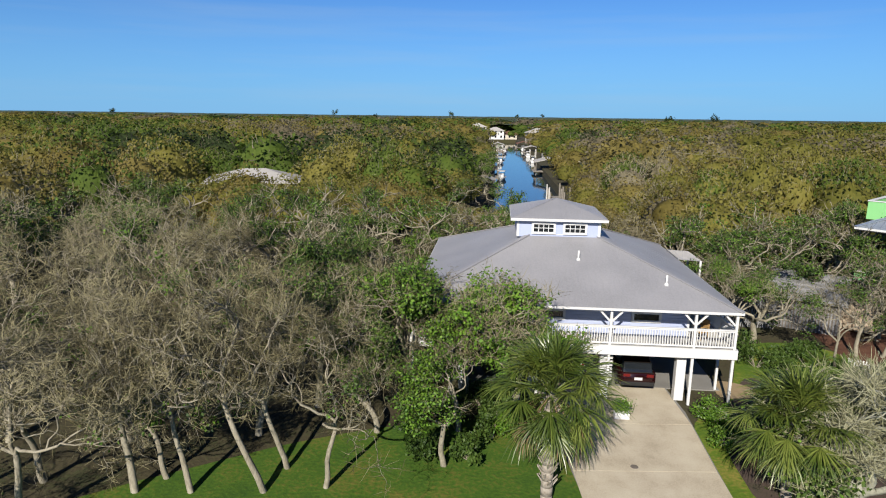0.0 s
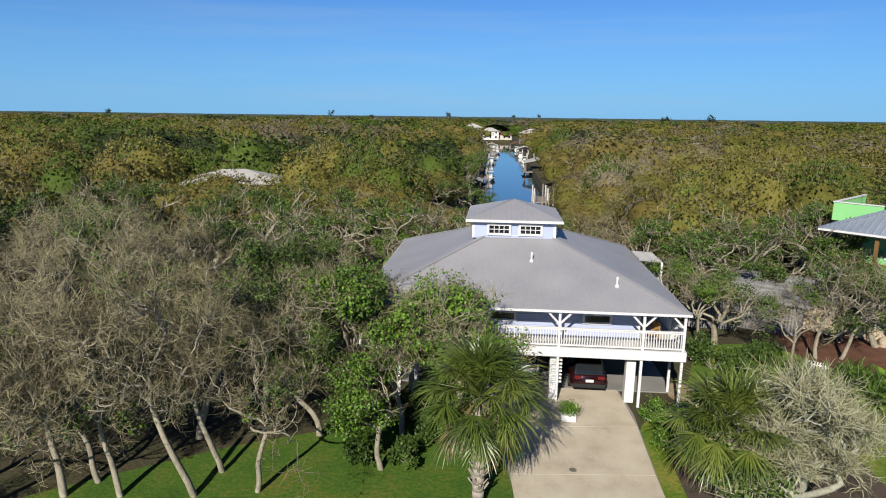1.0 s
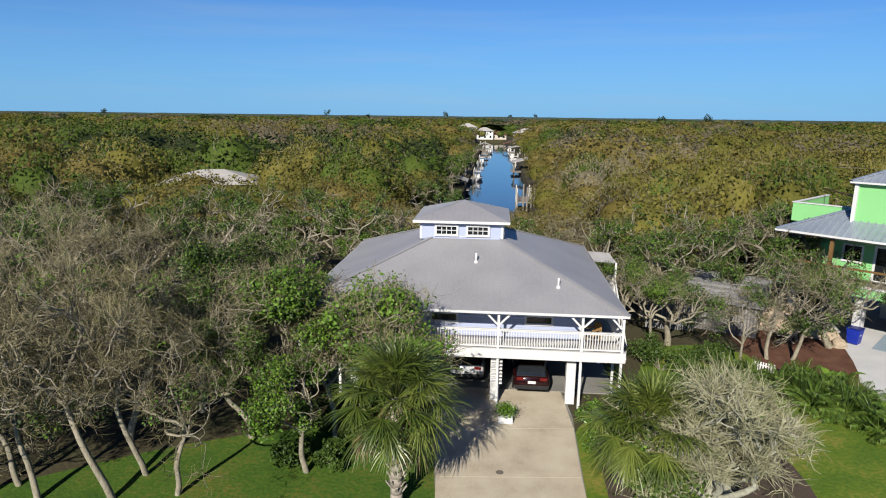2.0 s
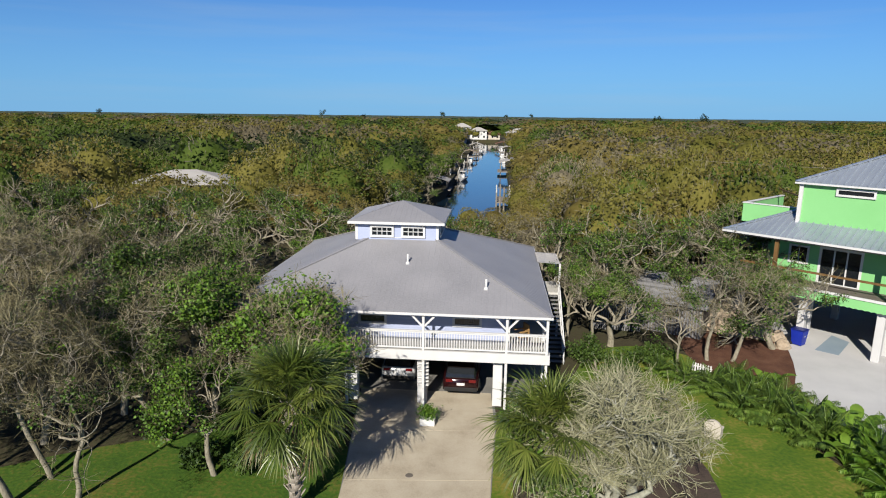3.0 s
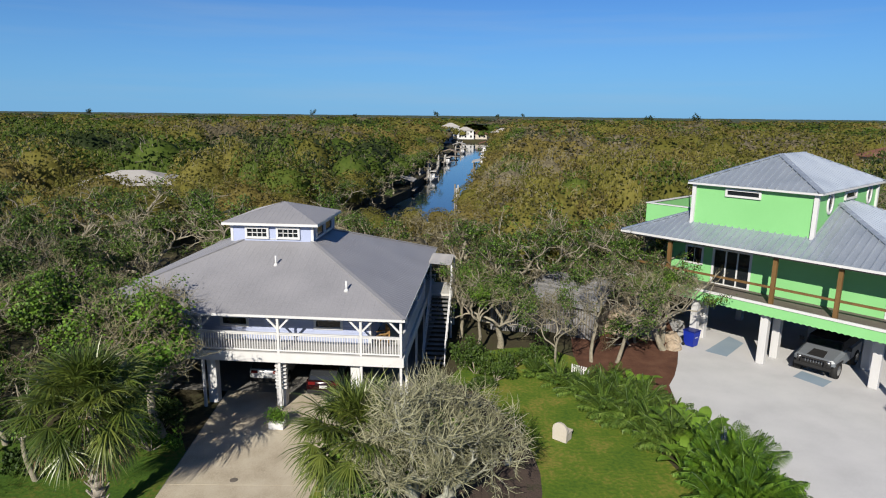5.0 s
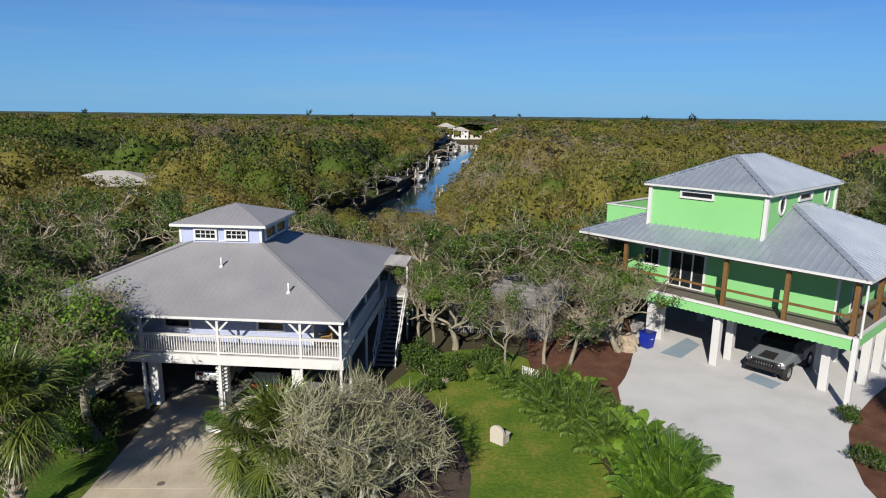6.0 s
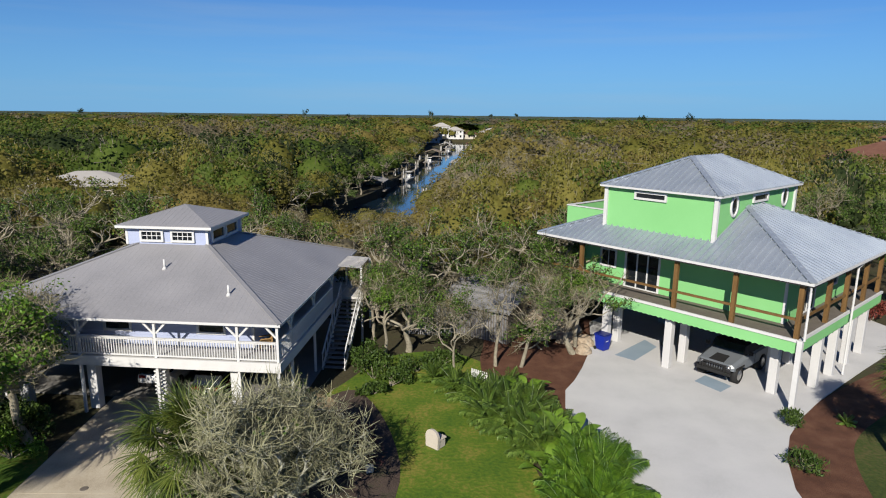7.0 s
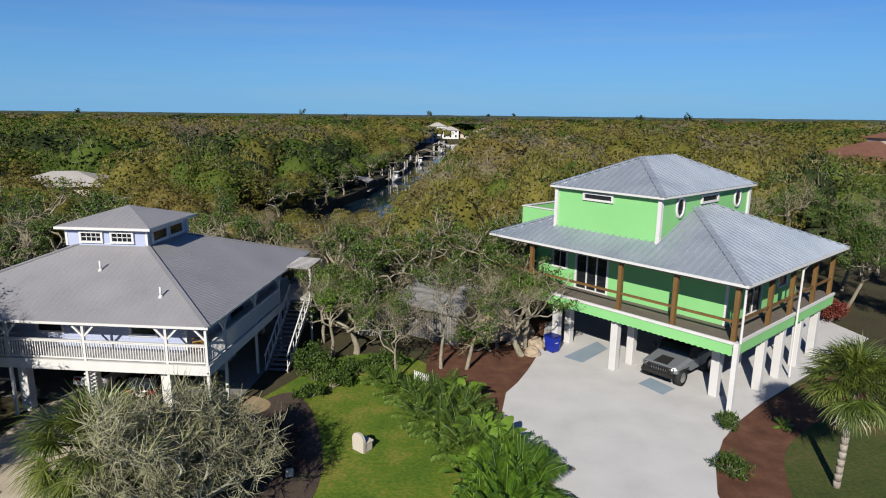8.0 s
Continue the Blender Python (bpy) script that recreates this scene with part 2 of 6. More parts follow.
def wall_with_holes(bm, p0, p1, thick, z0, z1, holes):
    """An upright wall from p0 to p1 in plan, thick to its left, with openings (from, to, sill, head) along it."""
    d = Vector((p1[0] - p0[0], p1[1] - p0[1], 0))
    length = d.length
    d.normalize()
    n = Vector((-d.y, d.x, 0)) * thick
    o = Vector((p0[0], p0[1], 0))

    def block(a, b, lo, hi):
        if b - a < 1e-4 or hi - lo < 1e-4:
            return
        vs = [bm.verts.new(o + d * s + n * k + Vector((0, 0, z))) for z in (lo, hi) for s, k in ((a, 0), (b, 0), (b, 1), (a, 1))]
        for f in ((3, 2, 1, 0), (4, 5, 6, 7), (0, 1, 5, 4), (1, 2, 6, 5), (2, 3, 7, 6), (3, 0, 4, 7)):
            bm.faces.new([vs[i] for i in f])

    cuts = sorted({0.0, length, *(h[0] for h in holes), *(h[1] for h in holes)})
    rows = sorted({z0, z1, *(h[2] for h in holes), *(h[3] for h in holes)})
    for a, b in zip(cuts, cuts[1:]):
        for lo, hi in zip(rows, rows[1:]):
            if not any(h[0] <= a and b <= h[1] and h[2] <= lo and hi <= h[3] for h in holes):
                block(a, b, lo, hi)
    bmesh.ops.remove_doubles(bm, verts=bm.verts, dist=0.0005)
    return bm


def smooth_poly(pts, rounds=2):
    """A plan polygon with its corners rounded off."""
    for _ in range(rounds):
        out = []
        for i, p in enumerate(pts):
            q = pts[(i + 1) % len(pts)]
            out += [(p[0] * 0.75 + q[0] * 0.25, p[1] * 0.75 + q[1] * 0.25), (p[0] * 0.25 + q[0] * 0.75, p[1] * 0.25 + q[1] * 0.75)]
        pts = out
    return pts


# ---- ground, canal, paving ----
CANAL = [(2.0, 84.0), (10.0, 120.0), (26.5, 318.0), (29.5, 372.0)]       # left bank
CANAL_R = [(18.5, 84.0), (23.0, 120.0), (40.5, 318.0), (43.0, 372.0)]    # right bank
bm = bmesh.new()
far = 4200.0


def quad(bm, *pts):
    return bm.faces.new([bm.verts.new(p if len(p) == 3 else (*p, 0.0)) for p in pts])


quad(bm, (-far, -600), (far, -600), (far, 84.0), (18.5, 84.0), (2.0, 84.0), (-far, 84.0))
for i in range(3):
    (ax, ay), (bx, by) = CANAL[i], CANAL[i + 1]
    quad(bm, (-far, ay), (ax, ay), (bx, by), (-far, by))
    quad(bm, (ax, ay, 0), (ax + 0.3, ay, -3), (bx + 0.3, by, -3), (bx, by, 0))
    (ax, ay), (bx, by) = CANAL_R[i], CANAL_R[i + 1]
    quad(bm, (ax, ay), (far, ay), (far, by), (bx, by))
    quad(bm, (ax - 0.3, ay, -3), (ax, ay, 0), (bx, by, 0), (bx - 0.3, by, -3))
quad(bm, (-far, 372.0), (29.5, 372.0), (43.0, 372.0), (far, 372.0), (far, far), (-far, far))
quad(bm, (2.0, 84.0, -3), (18.5, 84.0, -3), (18.5, 84.0, 0), (2.0, 84.0, 0))
quad(bm, (29.5, 372.0, 0), (43.0, 372.0, 0), (43.0, 372.0, -3), (29.5, 372.0, -3))
bmesh.ops.remove_doubles(bm, verts=bm.verts, dist=0.001)
tagged(finish("ground", bm, M["woodland"]), "dark woodland floor of leaf litter and low growth", "ground", kind="structure")
bm = bmesh.new()
quad(bm, (-2, 82, -1.5), (24, 82, -1.5), (46, 374, -1.5), (26, 374, -1.5))
tagged(finish("water", bm, M["water"]), "calm dark blue canal water reflecting the sky", "water", kind="structure")


def sheet(name, pts, z, material, label, category, thick=0.12):
    ob = finish(name, prism(bmesh.new(), pts, z - thick, z), material)
    return tagged(ob, label, category, kind="structure")


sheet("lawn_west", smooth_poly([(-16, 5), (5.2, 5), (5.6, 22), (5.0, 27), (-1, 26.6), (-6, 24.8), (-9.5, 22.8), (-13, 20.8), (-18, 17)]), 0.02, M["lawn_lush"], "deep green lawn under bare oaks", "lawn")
sheet("lawn_middle", smooth_poly([(10.2, 7), (26.5, 8), (26.5, 20), (25.8, 25.5), (25, 30), (25.4, 35), (22.5, 38), (18.4, 37), (16.8, 33), (14, 28), (11.6, 27), (10.6, 20)]), 0.022, M["lawn"], "mown green lawn between the two drives", "lawn")
sheet("lawn_east", smooth_poly([(35.2, 8), (62, 8), (62, 32), (48, 32.4), (43.4, 29.7), (39.6, 27.3), (37.9, 24), (36.4, 20), (35.2, 14)]), 0.024, M["lawn_dull"], "dull green lawn beside the mulched bed", "lawn")
sheet("mulch_bed_middle", smooth_poly([(24.6, 31.5), (26, 27), (27.3, 21), (28.9, 17), (30.5, 20), (30, 30), (33, 37), (33, 46), (28, 49), (24.6, 46), (25, 40), (24.2, 36)]), 0.03, M["mulch"], "reddish brown bark mulch bed", "mulch bed")
sheet("mulch_bed_east", smooth_poly([(34, 12), (36.4, 14), (38, 20), (39.4, 24.5), (41, 27.2), (44.5, 29.8), (50, 33.5), (49, 36), (43, 32), (38, 28), (35.5, 24)]), 0.032, M["mulch"], "reddish brown bark mulch bed", "mulch bed")
sheet("leaf_litter", smooth_poly([(11.6, 18), (18.5, 17), (20.6, 23), (19.6, 28), (17.8, 32), (16.6, 32), (15.2, 29.5), (12.6, 26.5)]), 0.034, M["leaf_litter"], "dry brown leaf litter under the grey shrub", "leaf litter")
drive = sheet("driveway", [(4.5, 6), (10.25, 6), (11.05, 20.5), (11.95, 27.8), (11.95, 33), (4.95, 33.2), (5.45, 20.5)], 0.036, M["concrete_grey"], "stained tan concrete driveway in cast panels", "driveway")


def drive_edge(y):
    return np.interp(y, [6, 20.5, 33], [4.55, 5.5, 5.0]), np.interp(y, [6, 20.5, 27.8, 33], [10.2, 11.0, 11.9, 11.9])


for y0, y1 in ((6, 10.2), (10.22, 14.4), (14.42, 18.6), (18.62, 22.6), (22.62, 26.55), (26.58, 31.2)):
    (a0, b0), (a1, b1) = drive_edge(y0), drive_edge(y1)
    finish("concrete_panel", prism(bmesh.new(), [(a0, y0), (b0, y0), (b1, y1), (a1, y1)], 0.0, 0.05), M["concrete_tan"], drive)
# slab colour is darkened to carry the shade below the house
sheet("carport_floor", [(-0.9, 31.6), (14.7, 30.3), (15.9, 43.6), (0.3, 45.0)], 0.06, M["concrete_grey"], "concrete slab under the raised house, greyed for shade", "slab")
sheet("paved_court", smooth_poly([(28.6, 6), (34.8, 6), (35.6, 22), (37.4, 26.5), (40.5, 30), (46, 34.5), (50, 37.6), (55.5, 42), (47, 57), (33, 45), (31.6, 38.5), (29.8, 34), (28.3, 31.5), (28.2, 26)], 1), 0.055, M["concrete_white"], "pale grey concrete forecourt", "paving")
# two thin blue-grey slabs that put shade on the forecourt as colour
sheet("painted_bay_north", [(32.75, 37.2), (33.7, 36.3), (35.85, 38.6), (35.5, 39.9)], 0.06, M["shade_blue"], "blue-grey patch on the forecourt, shade drawn as colour", "paving", 0.05)
sheet("painted_bay_south", [(36.15, 33.4), (37.0, 32.0), (37.95, 32.75), (37.1, 34.2)], 0.06, M["shade_blue"], "blue-grey patch on the forecourt, shade drawn as colour", "paving", 0.05)


# ---- grey house on stilts ----
def window(parent, m, w, h, cols, rows, name="window", trim=0.12):
    """A sash window in the plane y = 0 of m, facing -y, centred: frame, dark pane and glazing bars."""
    ob = twin(name, None, parent, m)
    me = bmesh.new()
    for x0, x1, z0, z1 in ((-w / 2 - trim, w / 2 + trim, h / 2, h / 2 + trim), (-w / 2 - trim, w / 2 + trim, -h / 2 - trim, -h / 2), (-w / 2 - trim, -w / 2, -h / 2, h / 2), (w / 2, w / 2 + trim, -h / 2, h / 2)):
        box(me, x0, x1, -0.05, 0.08, z0, z1)
    fr = finish("window_frame", me, M["white"], ob)
    pane = finish("pane", boxed(-w / 2, w / 2, 0.03, 0.05, -h / 2, h / 2), M["glass"], ob)
    for i in range(1, cols):
        x = -w / 2 + w * i / cols
        finish("glazing_bar", boxed(x - 0.018, x + 0.018, 0.0, 0.028, -h / 2, h / 2), M["white"], ob)
    for i in range(1, rows):
        z = -h / 2 + h * i / rows
        finish("glazing_bar", boxed(-w / 2, w / 2, -0.002, 0.026, z - 0.018, z + 0.018), M["white"], ob)
    return ob


def hip_faces(x0, x1, y0, y1, z, slope, inset):
    """The four sloping faces of a roof that is cut off inset metres in from its eaves."""
    a = [(x0, y0, z), (x1, y0, z), (x1, y1, z), (x0, y1, z)]
    h = z + slope * inset
    b = [(x0 + inset, y0 + inset, h), (x1 - inset, y0 + inset, h), (x1 - inset, y1 - inset, h), (x0 + inset, y1 - inset, h)]
    return [[a[i], a[(i + 1) % 4], b[(i + 1) % 4], b[i]] for i in range(4)]


def unrepeated(p):
    out = []
    for q in p:
        if not any((Vector(q) - Vector(r)).length < 1e-3 for r in out):
            out.append(q)
    return out


def roof_seams(parent, faces, pitch, w, h, material):
    """Raised seams that run down each sloping face, one object each."""
    for f in faces:
        a, b = Vector(f[0]), Vector(f[1])
        along = (b - a).normalized()
        up = Vector(f[-1]) - a
        up = (up - along * up.dot(along)).normalized()
        nrm = along.cross(up)
        poly = [((Vector(p) - a).dot(along), (Vector(p) - a).dot(up)) for p in f]
        s = pitch * 0.5
        while s < (b - a).length:
            hits = []
            for i, (x0, y0) in enumerate(poly):
                x1, y1 = poly[(i + 1) % len(poly)]
                if (x0 - s) * (x1 - s) < 0:
                    hits.append(y0 + (y1 - y0) * (s - x0) / (x1 - x0))
            if len(hits) >= 2 and max(hits) - min(hits) > 0.25:
                p0, p1 = a + along * s + up * min(hits), a + along * s + up * max(hits)
                sb = bmesh.new()
                q = [[sb.verts.new(p + along * k * w / 2 + nrm * g) for k, g in ((-1, -0.004), (1, -0.004), (0.5, h), (-0.5, h))] for p in (p0, p1)]
                for i in range(4):
                    sb.faces.new((q[0][i], q[0][(i + 1) % 4], q[1][(i + 1) % 4], q[1][i]))
                sb.faces.new(q[0][::-1])
                sb.faces.new(q[1])
                finish("roof_seam", sb, material, parent)
            s += pitch


GREY = pose(14.49, 28.31, 0, 0, 0, -5.1)
W = 16.15
EAVE, SLOPE, T0 = 4.95, 0.385, 6.02      # eave height, pitch, distance of the lantern's wall from the eave
grey_house = thing("raised_house", GREY, "lavender house raised on white piers with grey metal roof", "house")
faces = hip_faces(-W, 0, 0, W, EAVE, SLOPE, T0 + 0.25)
bm = bmesh.new()
for f in faces:
    slab(bm, f, 0.1)
bmesh.ops.remove_doubles(bm, verts=bm.verts, dist=0.001)
roof = part("roof", bm, M["roof_grey"], grey_house, "grey ribbed metal hip roof")
roof_seams(roof, faces, 0.3, 0.045, 0.0045, M["roof_grey"])
for i in range(4):                                     # ridge caps on the hips
    f = faces[i]
    a, b = Vector(f[0]), Vector(f[3])
    finish("hip_cap", bar(bmesh.new(), a + Vector((0, 0, 0.02)), b + Vector((0, 0, 0.02)), 0.24, 0.05), M["roof_grey"], roof)
bm = bmesh.new()
for x0, x1, y0, y1 in ((-W - 0.03, 0.03, -0.03, 0.02), (-W - 0.03, 0.03, W - 0.02, W + 0.03), (-W - 0.03, -W + 0.02, 0.02, W - 0.02), (-0.02, 0.03, 0.02, W - 0.02)):
    box(bm, x0, x1, y0, y1, EAVE - 0.13, EAVE - 0.012)
finish("eave_fascia", bm, M["white"], roof)
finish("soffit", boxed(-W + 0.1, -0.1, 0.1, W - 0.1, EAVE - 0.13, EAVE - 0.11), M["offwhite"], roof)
for vx, vy in ((-7.42, 3.85), (-3.19, 1.95)):
    z = EAVE + SLOPE * vy
    vb = rod(bmesh.new(), (vx, vy, z - 0.1), (vx, vy, z + 0.5), 0.055, 0.055, 10)
    rod(vb, (vx, vy, z - 0.05), (vx, vy, z + 0.1), 0.15, 0.07, 10)
    finish("vent_pipe", vb, M["white"], roof, True)

# the lantern on top
LX0, LX1, LY0, LY1, LZ0, LZ1 = -10.72, -6.0, T0, T0 + 4.6, EAVE + SLOPE * T0 - 0.06, 8.28
lantern = part("lantern", prism(bmesh.new(), [(LX0, LY0), (LX1, LY0), (LX1, LY1), (LX0, LY1)], LZ0, LZ1), M["lavender"], grey_house, "lavender roof lantern with small paned windows")
for x0, x1, y0, y1 in ((LX0 - 0.02, LX0 + 0.12, LY0 - 0.02, LY0 + 0.1), (LX1 - 0.12, LX1 + 0.02, LY0 - 0.02, LY0 + 0.1), (LX1 - 0.1, LX1 + 0.021, LY1 - 0.12, LY1 + 0.02)):
    finish("corner_board", boxed(x0, x1, y0, y1, LZ0 + 0.02, LZ1), M["white"], lantern)
E3 = 0.36
lf = [unrepeated(f) for f in hip_faces(LX0 - E3, LX1 + E3, LY0 - E3, LY1 + E3, LZ1 + 0.06, 0.32, (LX1 - LX0) / 2 + E3 - 0.02)]
bm = bmesh.new()
for f in lf:
    slab(bm, f, 0.08)
bmesh.ops.remove_doubles(bm, verts=bm.verts, dist=0.001)
lroof = part("lantern_roof", bm, M["roof_grey"], grey_house, "grey metal pyramid roof")
roof_seams(lroof, lf, 0.3, 0.05, 0.007, M["roof_grey"])
finish("lantern_fascia", boxed(LX0 - E3 - 0.02, LX1 + E3 + 0.02, LY0 - E3 - 0.02, LY1 + E3 + 0.02, LZ1 - 0.1, LZ1 + 0.04), M["white"], lroof)
for cx in (-9.2, -7.42):
    window(grey_house, pose(cx, LY0 - 0.06, 7.74), 1.12, 0.44, 4, 2)
for cy in (LY0 + 1.2, LY0 + 3.0):
    window(grey_house, pose(LX1 + 0.06, cy, 7.74, 0, 0, 90), 1.45, 0.5, 1, 1)
finish("window_band", boxed(-9.88, -6.72, LY0 - 0.022, LY0 + 0.02, 7.36, 7.4), M["white"], lantern)

# upper walls, with a high transom window and doors to the porch
WX0, WX1, WY0, WY1, DECK = -14.2, -1.95, 1.75, 14.4, 3.0
bm = bmesh.new()
holes = [(-4.75 - WX0, -3.45 - WX0, 3.8, 4.2), (-9.6 - WX0, -8.3 - WX0, 3.8, 4.2)]
wall_with_holes(bm, (WX0, WY0), (WX1, WY0), 0.15, DECK, 5.45, holes)
wall_with_holes(bm, (WX1, WY0 + 0.15), (WX1, WY1 - 0.15), 0.15, DECK, 5.45, [(1.6, 2.5, DECK, 5.05), (5.0, 6.8, DECK, 5.05)])
wall_with_holes(bm, (WX1, WY1), (WX0, WY1), 0.15, DECK, 5.45, [])
wall_with_holes(bm, (WX0, WY1 - 0.15), (WX0, WY0 + 0.15), 0.15, DECK, 5.45, [])
walls = part("wall", bm, M["lavender"], grey_house, "pale lavender lap siding")
for cx in (-4.1, -8.95):
    window(grey_house, pose(cx, WY0 - 0.02, 4.0), 1.25, 0.34, 1, 1)
finish("door", boxed(WX1 - 0.1, WX1 - 0.05, WY0 + 1.75, WY0 + 2.65, DECK, 5.05), M["white"], walls)
finish("glass_door", boxed(WX1 - 0.1, WX1 - 0.06, WY0 + 5.15, WY0 + 6.95, DECK, 5.05), M["glass"], walls)
for x in (WX0 - 0.02, WX1 - 0.1):
    finish("corner_board", boxed(x, x + 0.12, WY0 - 0.022, WY0 + 0.1, DECK, 5.4), M["white"], walls)
for k in range(15):                                    # shadow lines of the siding
    z = DECK + 0.12 + k * 0.15
    for a, b in ((WX0 + 0.1, -9.72), (-8.18, -4.87), (-3.33, WX1 - 0.1)) if 3.56 < z < 4.32 else ((WX0 + 0.1, WX1 - 0.1),):
        finish("lap_board", boxed(a, b, WY0 - 0.016, WY0 + 0.002, z, z + 0.125), M["lavender"], walls)

# porch deck all round
bm = bmesh.new()
for x0, x1, y0, y1 in ((-W + 0.1, -0.1, 0.1, WY0), (-W + 0.1, -0.1, WY1, W - 0.1), (-W + 0.1, WX0, WY0, WY1), (WX1, -0.1, WY0, WY1)):
    box(bm, x0, x1, y0, y1, DECK - 0.12, DECK)
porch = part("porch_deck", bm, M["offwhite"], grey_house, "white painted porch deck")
finish("deck_beam", boxed(-W + 0.05, -0.05, 0.04, 0.099, DECK - 0.46, DECK + 0.02), M["white"], porch)
finish("deck_beam", boxed(-0.099, -0.04, 0.1, W - 0.1, DECK - 0.46, DECK + 0.02), M["white"], porch)
finish("deck_beam", boxed(-W + 0.04, -W + 0.099, 0.1, W - 0.1, DECK - 0.46, DECK + 0.02), M["white"], porch)
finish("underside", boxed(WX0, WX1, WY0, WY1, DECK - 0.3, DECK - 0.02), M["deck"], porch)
PX = [-0.2, -2.12, -6.15, -10.0, -14.05, -15.95]
baluster_me = bpy.data.meshes.new("baluster")
bm = boxed(-0.02, 0.02, -0.02, 0.02, 0.0, 0.8)
bm.to_mesh(baluster_me)
bm.free()
baluster_me.materials.append(M["white"])


def railing(parent, a, b, z, step=0.125):
    """A white railing with two rails and square balusters from a to b in plan."""
    bm = bmesh.new()
    bar(bm, (*a, z + 0.99), (*b, z + 0.99), 0.12, 0.05)
    bar(bm, (*a, z + 0.93), (*b, z + 0.93), 0.05, 0.08)
    bar(bm, (*a, z + 0.12), (*b, z + 0.12), 0.05, 0.08)
    r = part("railing", bm, M["white"], parent, "white wooden porch railing")
    d = Vector((b[0] - a[0], b[1] - a[1]))
    k = max(1, int(d.length / step))
    for i in range(k):
        p = Vector(a) + d * (i + 0.5) / k
        twin("baluster", baluster_me, r, pose(p.x, p.y, z + 0.14))
    return r


for x0, x1 in zip(PX[1:], PX[:-1]):
    railing(grey_house, (x0 + 0.06, 0.17), (x1 - 0.06, 0.17), DECK)
SY = [0.2, 2.12, 6.1, 10.0]
for y0, y1 in zip(SY[:-1], SY[1:]):
    railing(grey_house, (-0.17, y0 + 0.06), (-0.17, y1 - 0.06), DECK)


def porch_post(x, y, dx, dy, both=True):
    """A square porch post with slanting braces under the eave."""
    bm = boxed(x - 0.06, x + 0.06, y - 0.06, y + 0.06, 0.0, EAVE - 0.13)
    p = part("porch_post", bm, M["white"], grey_house)
    for s in (-1, 1) if both else (-1,):
        finish("brace", bar(bmesh.new(), (x + dx * s * 0.06, y + dy * s * 0.06, EAVE - 0.72), (x + dx * s * 0.58, y + dy * s * 0.58, EAVE - 0.17), 0.07, 0.09), M["white"], p)


for x in PX[1:-1]:
    porch_post(x, 0.2, 1, 0)
porch_post(PX[0], 0.2, 1, 0, False)
porch_post(PX[-1], 0.2, -1, 0, False)
for y in SY[1:] + [14.0]:
    porch_post(-0.2, y, 0, 1)

# piers and shade below
for px, py in ((-2.5, 0.75), (-6.25, 0.75), (-9.75, 0.75), (-13.4, 0.75), (-2.5, 6.5), (-6.25, 6.5), (-9.75, 6.5), (-13.4, 6.5), (-2.5, 12.5), (-6.25, 12.5), (-9.75, 12.5), (-13.4, 12.5)):
    part("pier", boxed(px - 0.23, px + 0.23, py - 0.23, py + 0.23, 0.05, DECK - 0.3, bevel=0.02), M["white"], grey_house, "white rendered pier")
for k in range(8):                                     # stacked boards up one pier
    part("pier_board", boxed(-6.18 - 0.28, -6.18 + 0.28, 0.36, 0.5, 1.05 + k * 0.19, 1.12 + k * 0.19), M["white"], grey_house)
# added wall whose dark brown puts the carport's shade into colour
part("storage_wall", boxed(-13.0, -2.9, 8.6, 8.8, 0.06, DECK - 0.3), M["deck"], grey_house, "dark brown wall added under the house to stand for shade")
part("partition", boxed(-2.72, -2.55, 6.9, 8.6, 0.06, DECK - 0.3), M["white"], grey_house)

# stair and landing on the east side
bm = slab(bmesh.new(), [(-0.05, 11.2, 5.06), (1.4, 11.2, 4.98), (1.4, 14.0, 4.98), (-0.05, 14.0, 5.06)], 0.08)
lr_ = part("landing_roof", bm, M["roof_grey"], grey_house)
roof_seams(lr_, [[(1.4, 11.2, 4.98), (1.4, 14.0, 4.98), (-0.05, 14.0, 5.06), (-0.05, 11.2, 5.06)]], 0.3, 0.05, 0.02, M["roof_pale"])
part("landing_deck", boxed(-0.04, 1.5, 11.2, 14.0, DECK - 0.15, DECK), M["offwhite"], grey_house)
for y in (11.25, 13.9):
    part("porch_post", boxed(1.36, 1.48, y - 0.06, y + 0.06, 0, 4.92), M["white"], grey_house)
railing(grey_house, (1.42, 11.3), (1.42, 13.85), DECK)
NS = 16
stair = part("stair", bmesh.new(), M["white"], grey_house, "white outdoor stair with open risers")
for s in (0.12, 1.4):
    finish("stringer", bar(bmesh.new(), (s, 11.2, DECK - 0.12), (s, 6.4, 0.1), 0.06, 0.26), M["white"], stair)
    bm = bar(bmesh.new(), (s, 11.2, DECK + 0.9), (s, 6.4, 1.0), 0.07, 0.09)
    finish("handrail", bm, M["white"], stair)
    for k in range(9):
        y = 11.1 - k * 0.58
        z = DECK - (11.2 - y) * (DECK / 4.8)
        twin("baluster", baluster_me, stair, pose(s, y, z + 0.08))
for k in range(NS):
    y = 11.2 - (k + 0.5) * 4.8 / NS
    z = DECK - (k + 1) * DECK / (NS + 1)
    finish("tread", boxed(0.16, 1.36, y - 0.14, y + 0.14, z - 0.045, z), M["grey_wood"], stair)


# ---- green house ----
GREEN = pose(39.52, 29.31, 0, 0, 0, 40.8)
green_house = thing("stilt_house", GREEN, "bright green stilt house with blue-grey standing-seam roof", "house")
LWX, LWY, GE, GS = 14.1, 16.9, 6.85, 0.42              # eave lengths, eave height, pitch
UX0, UX1, UY0, UY1, UE = 1.98, 13.05, 5.9, 13.0, 10.2  # upper storey walls and eave
D = 3.85                                               # deck height


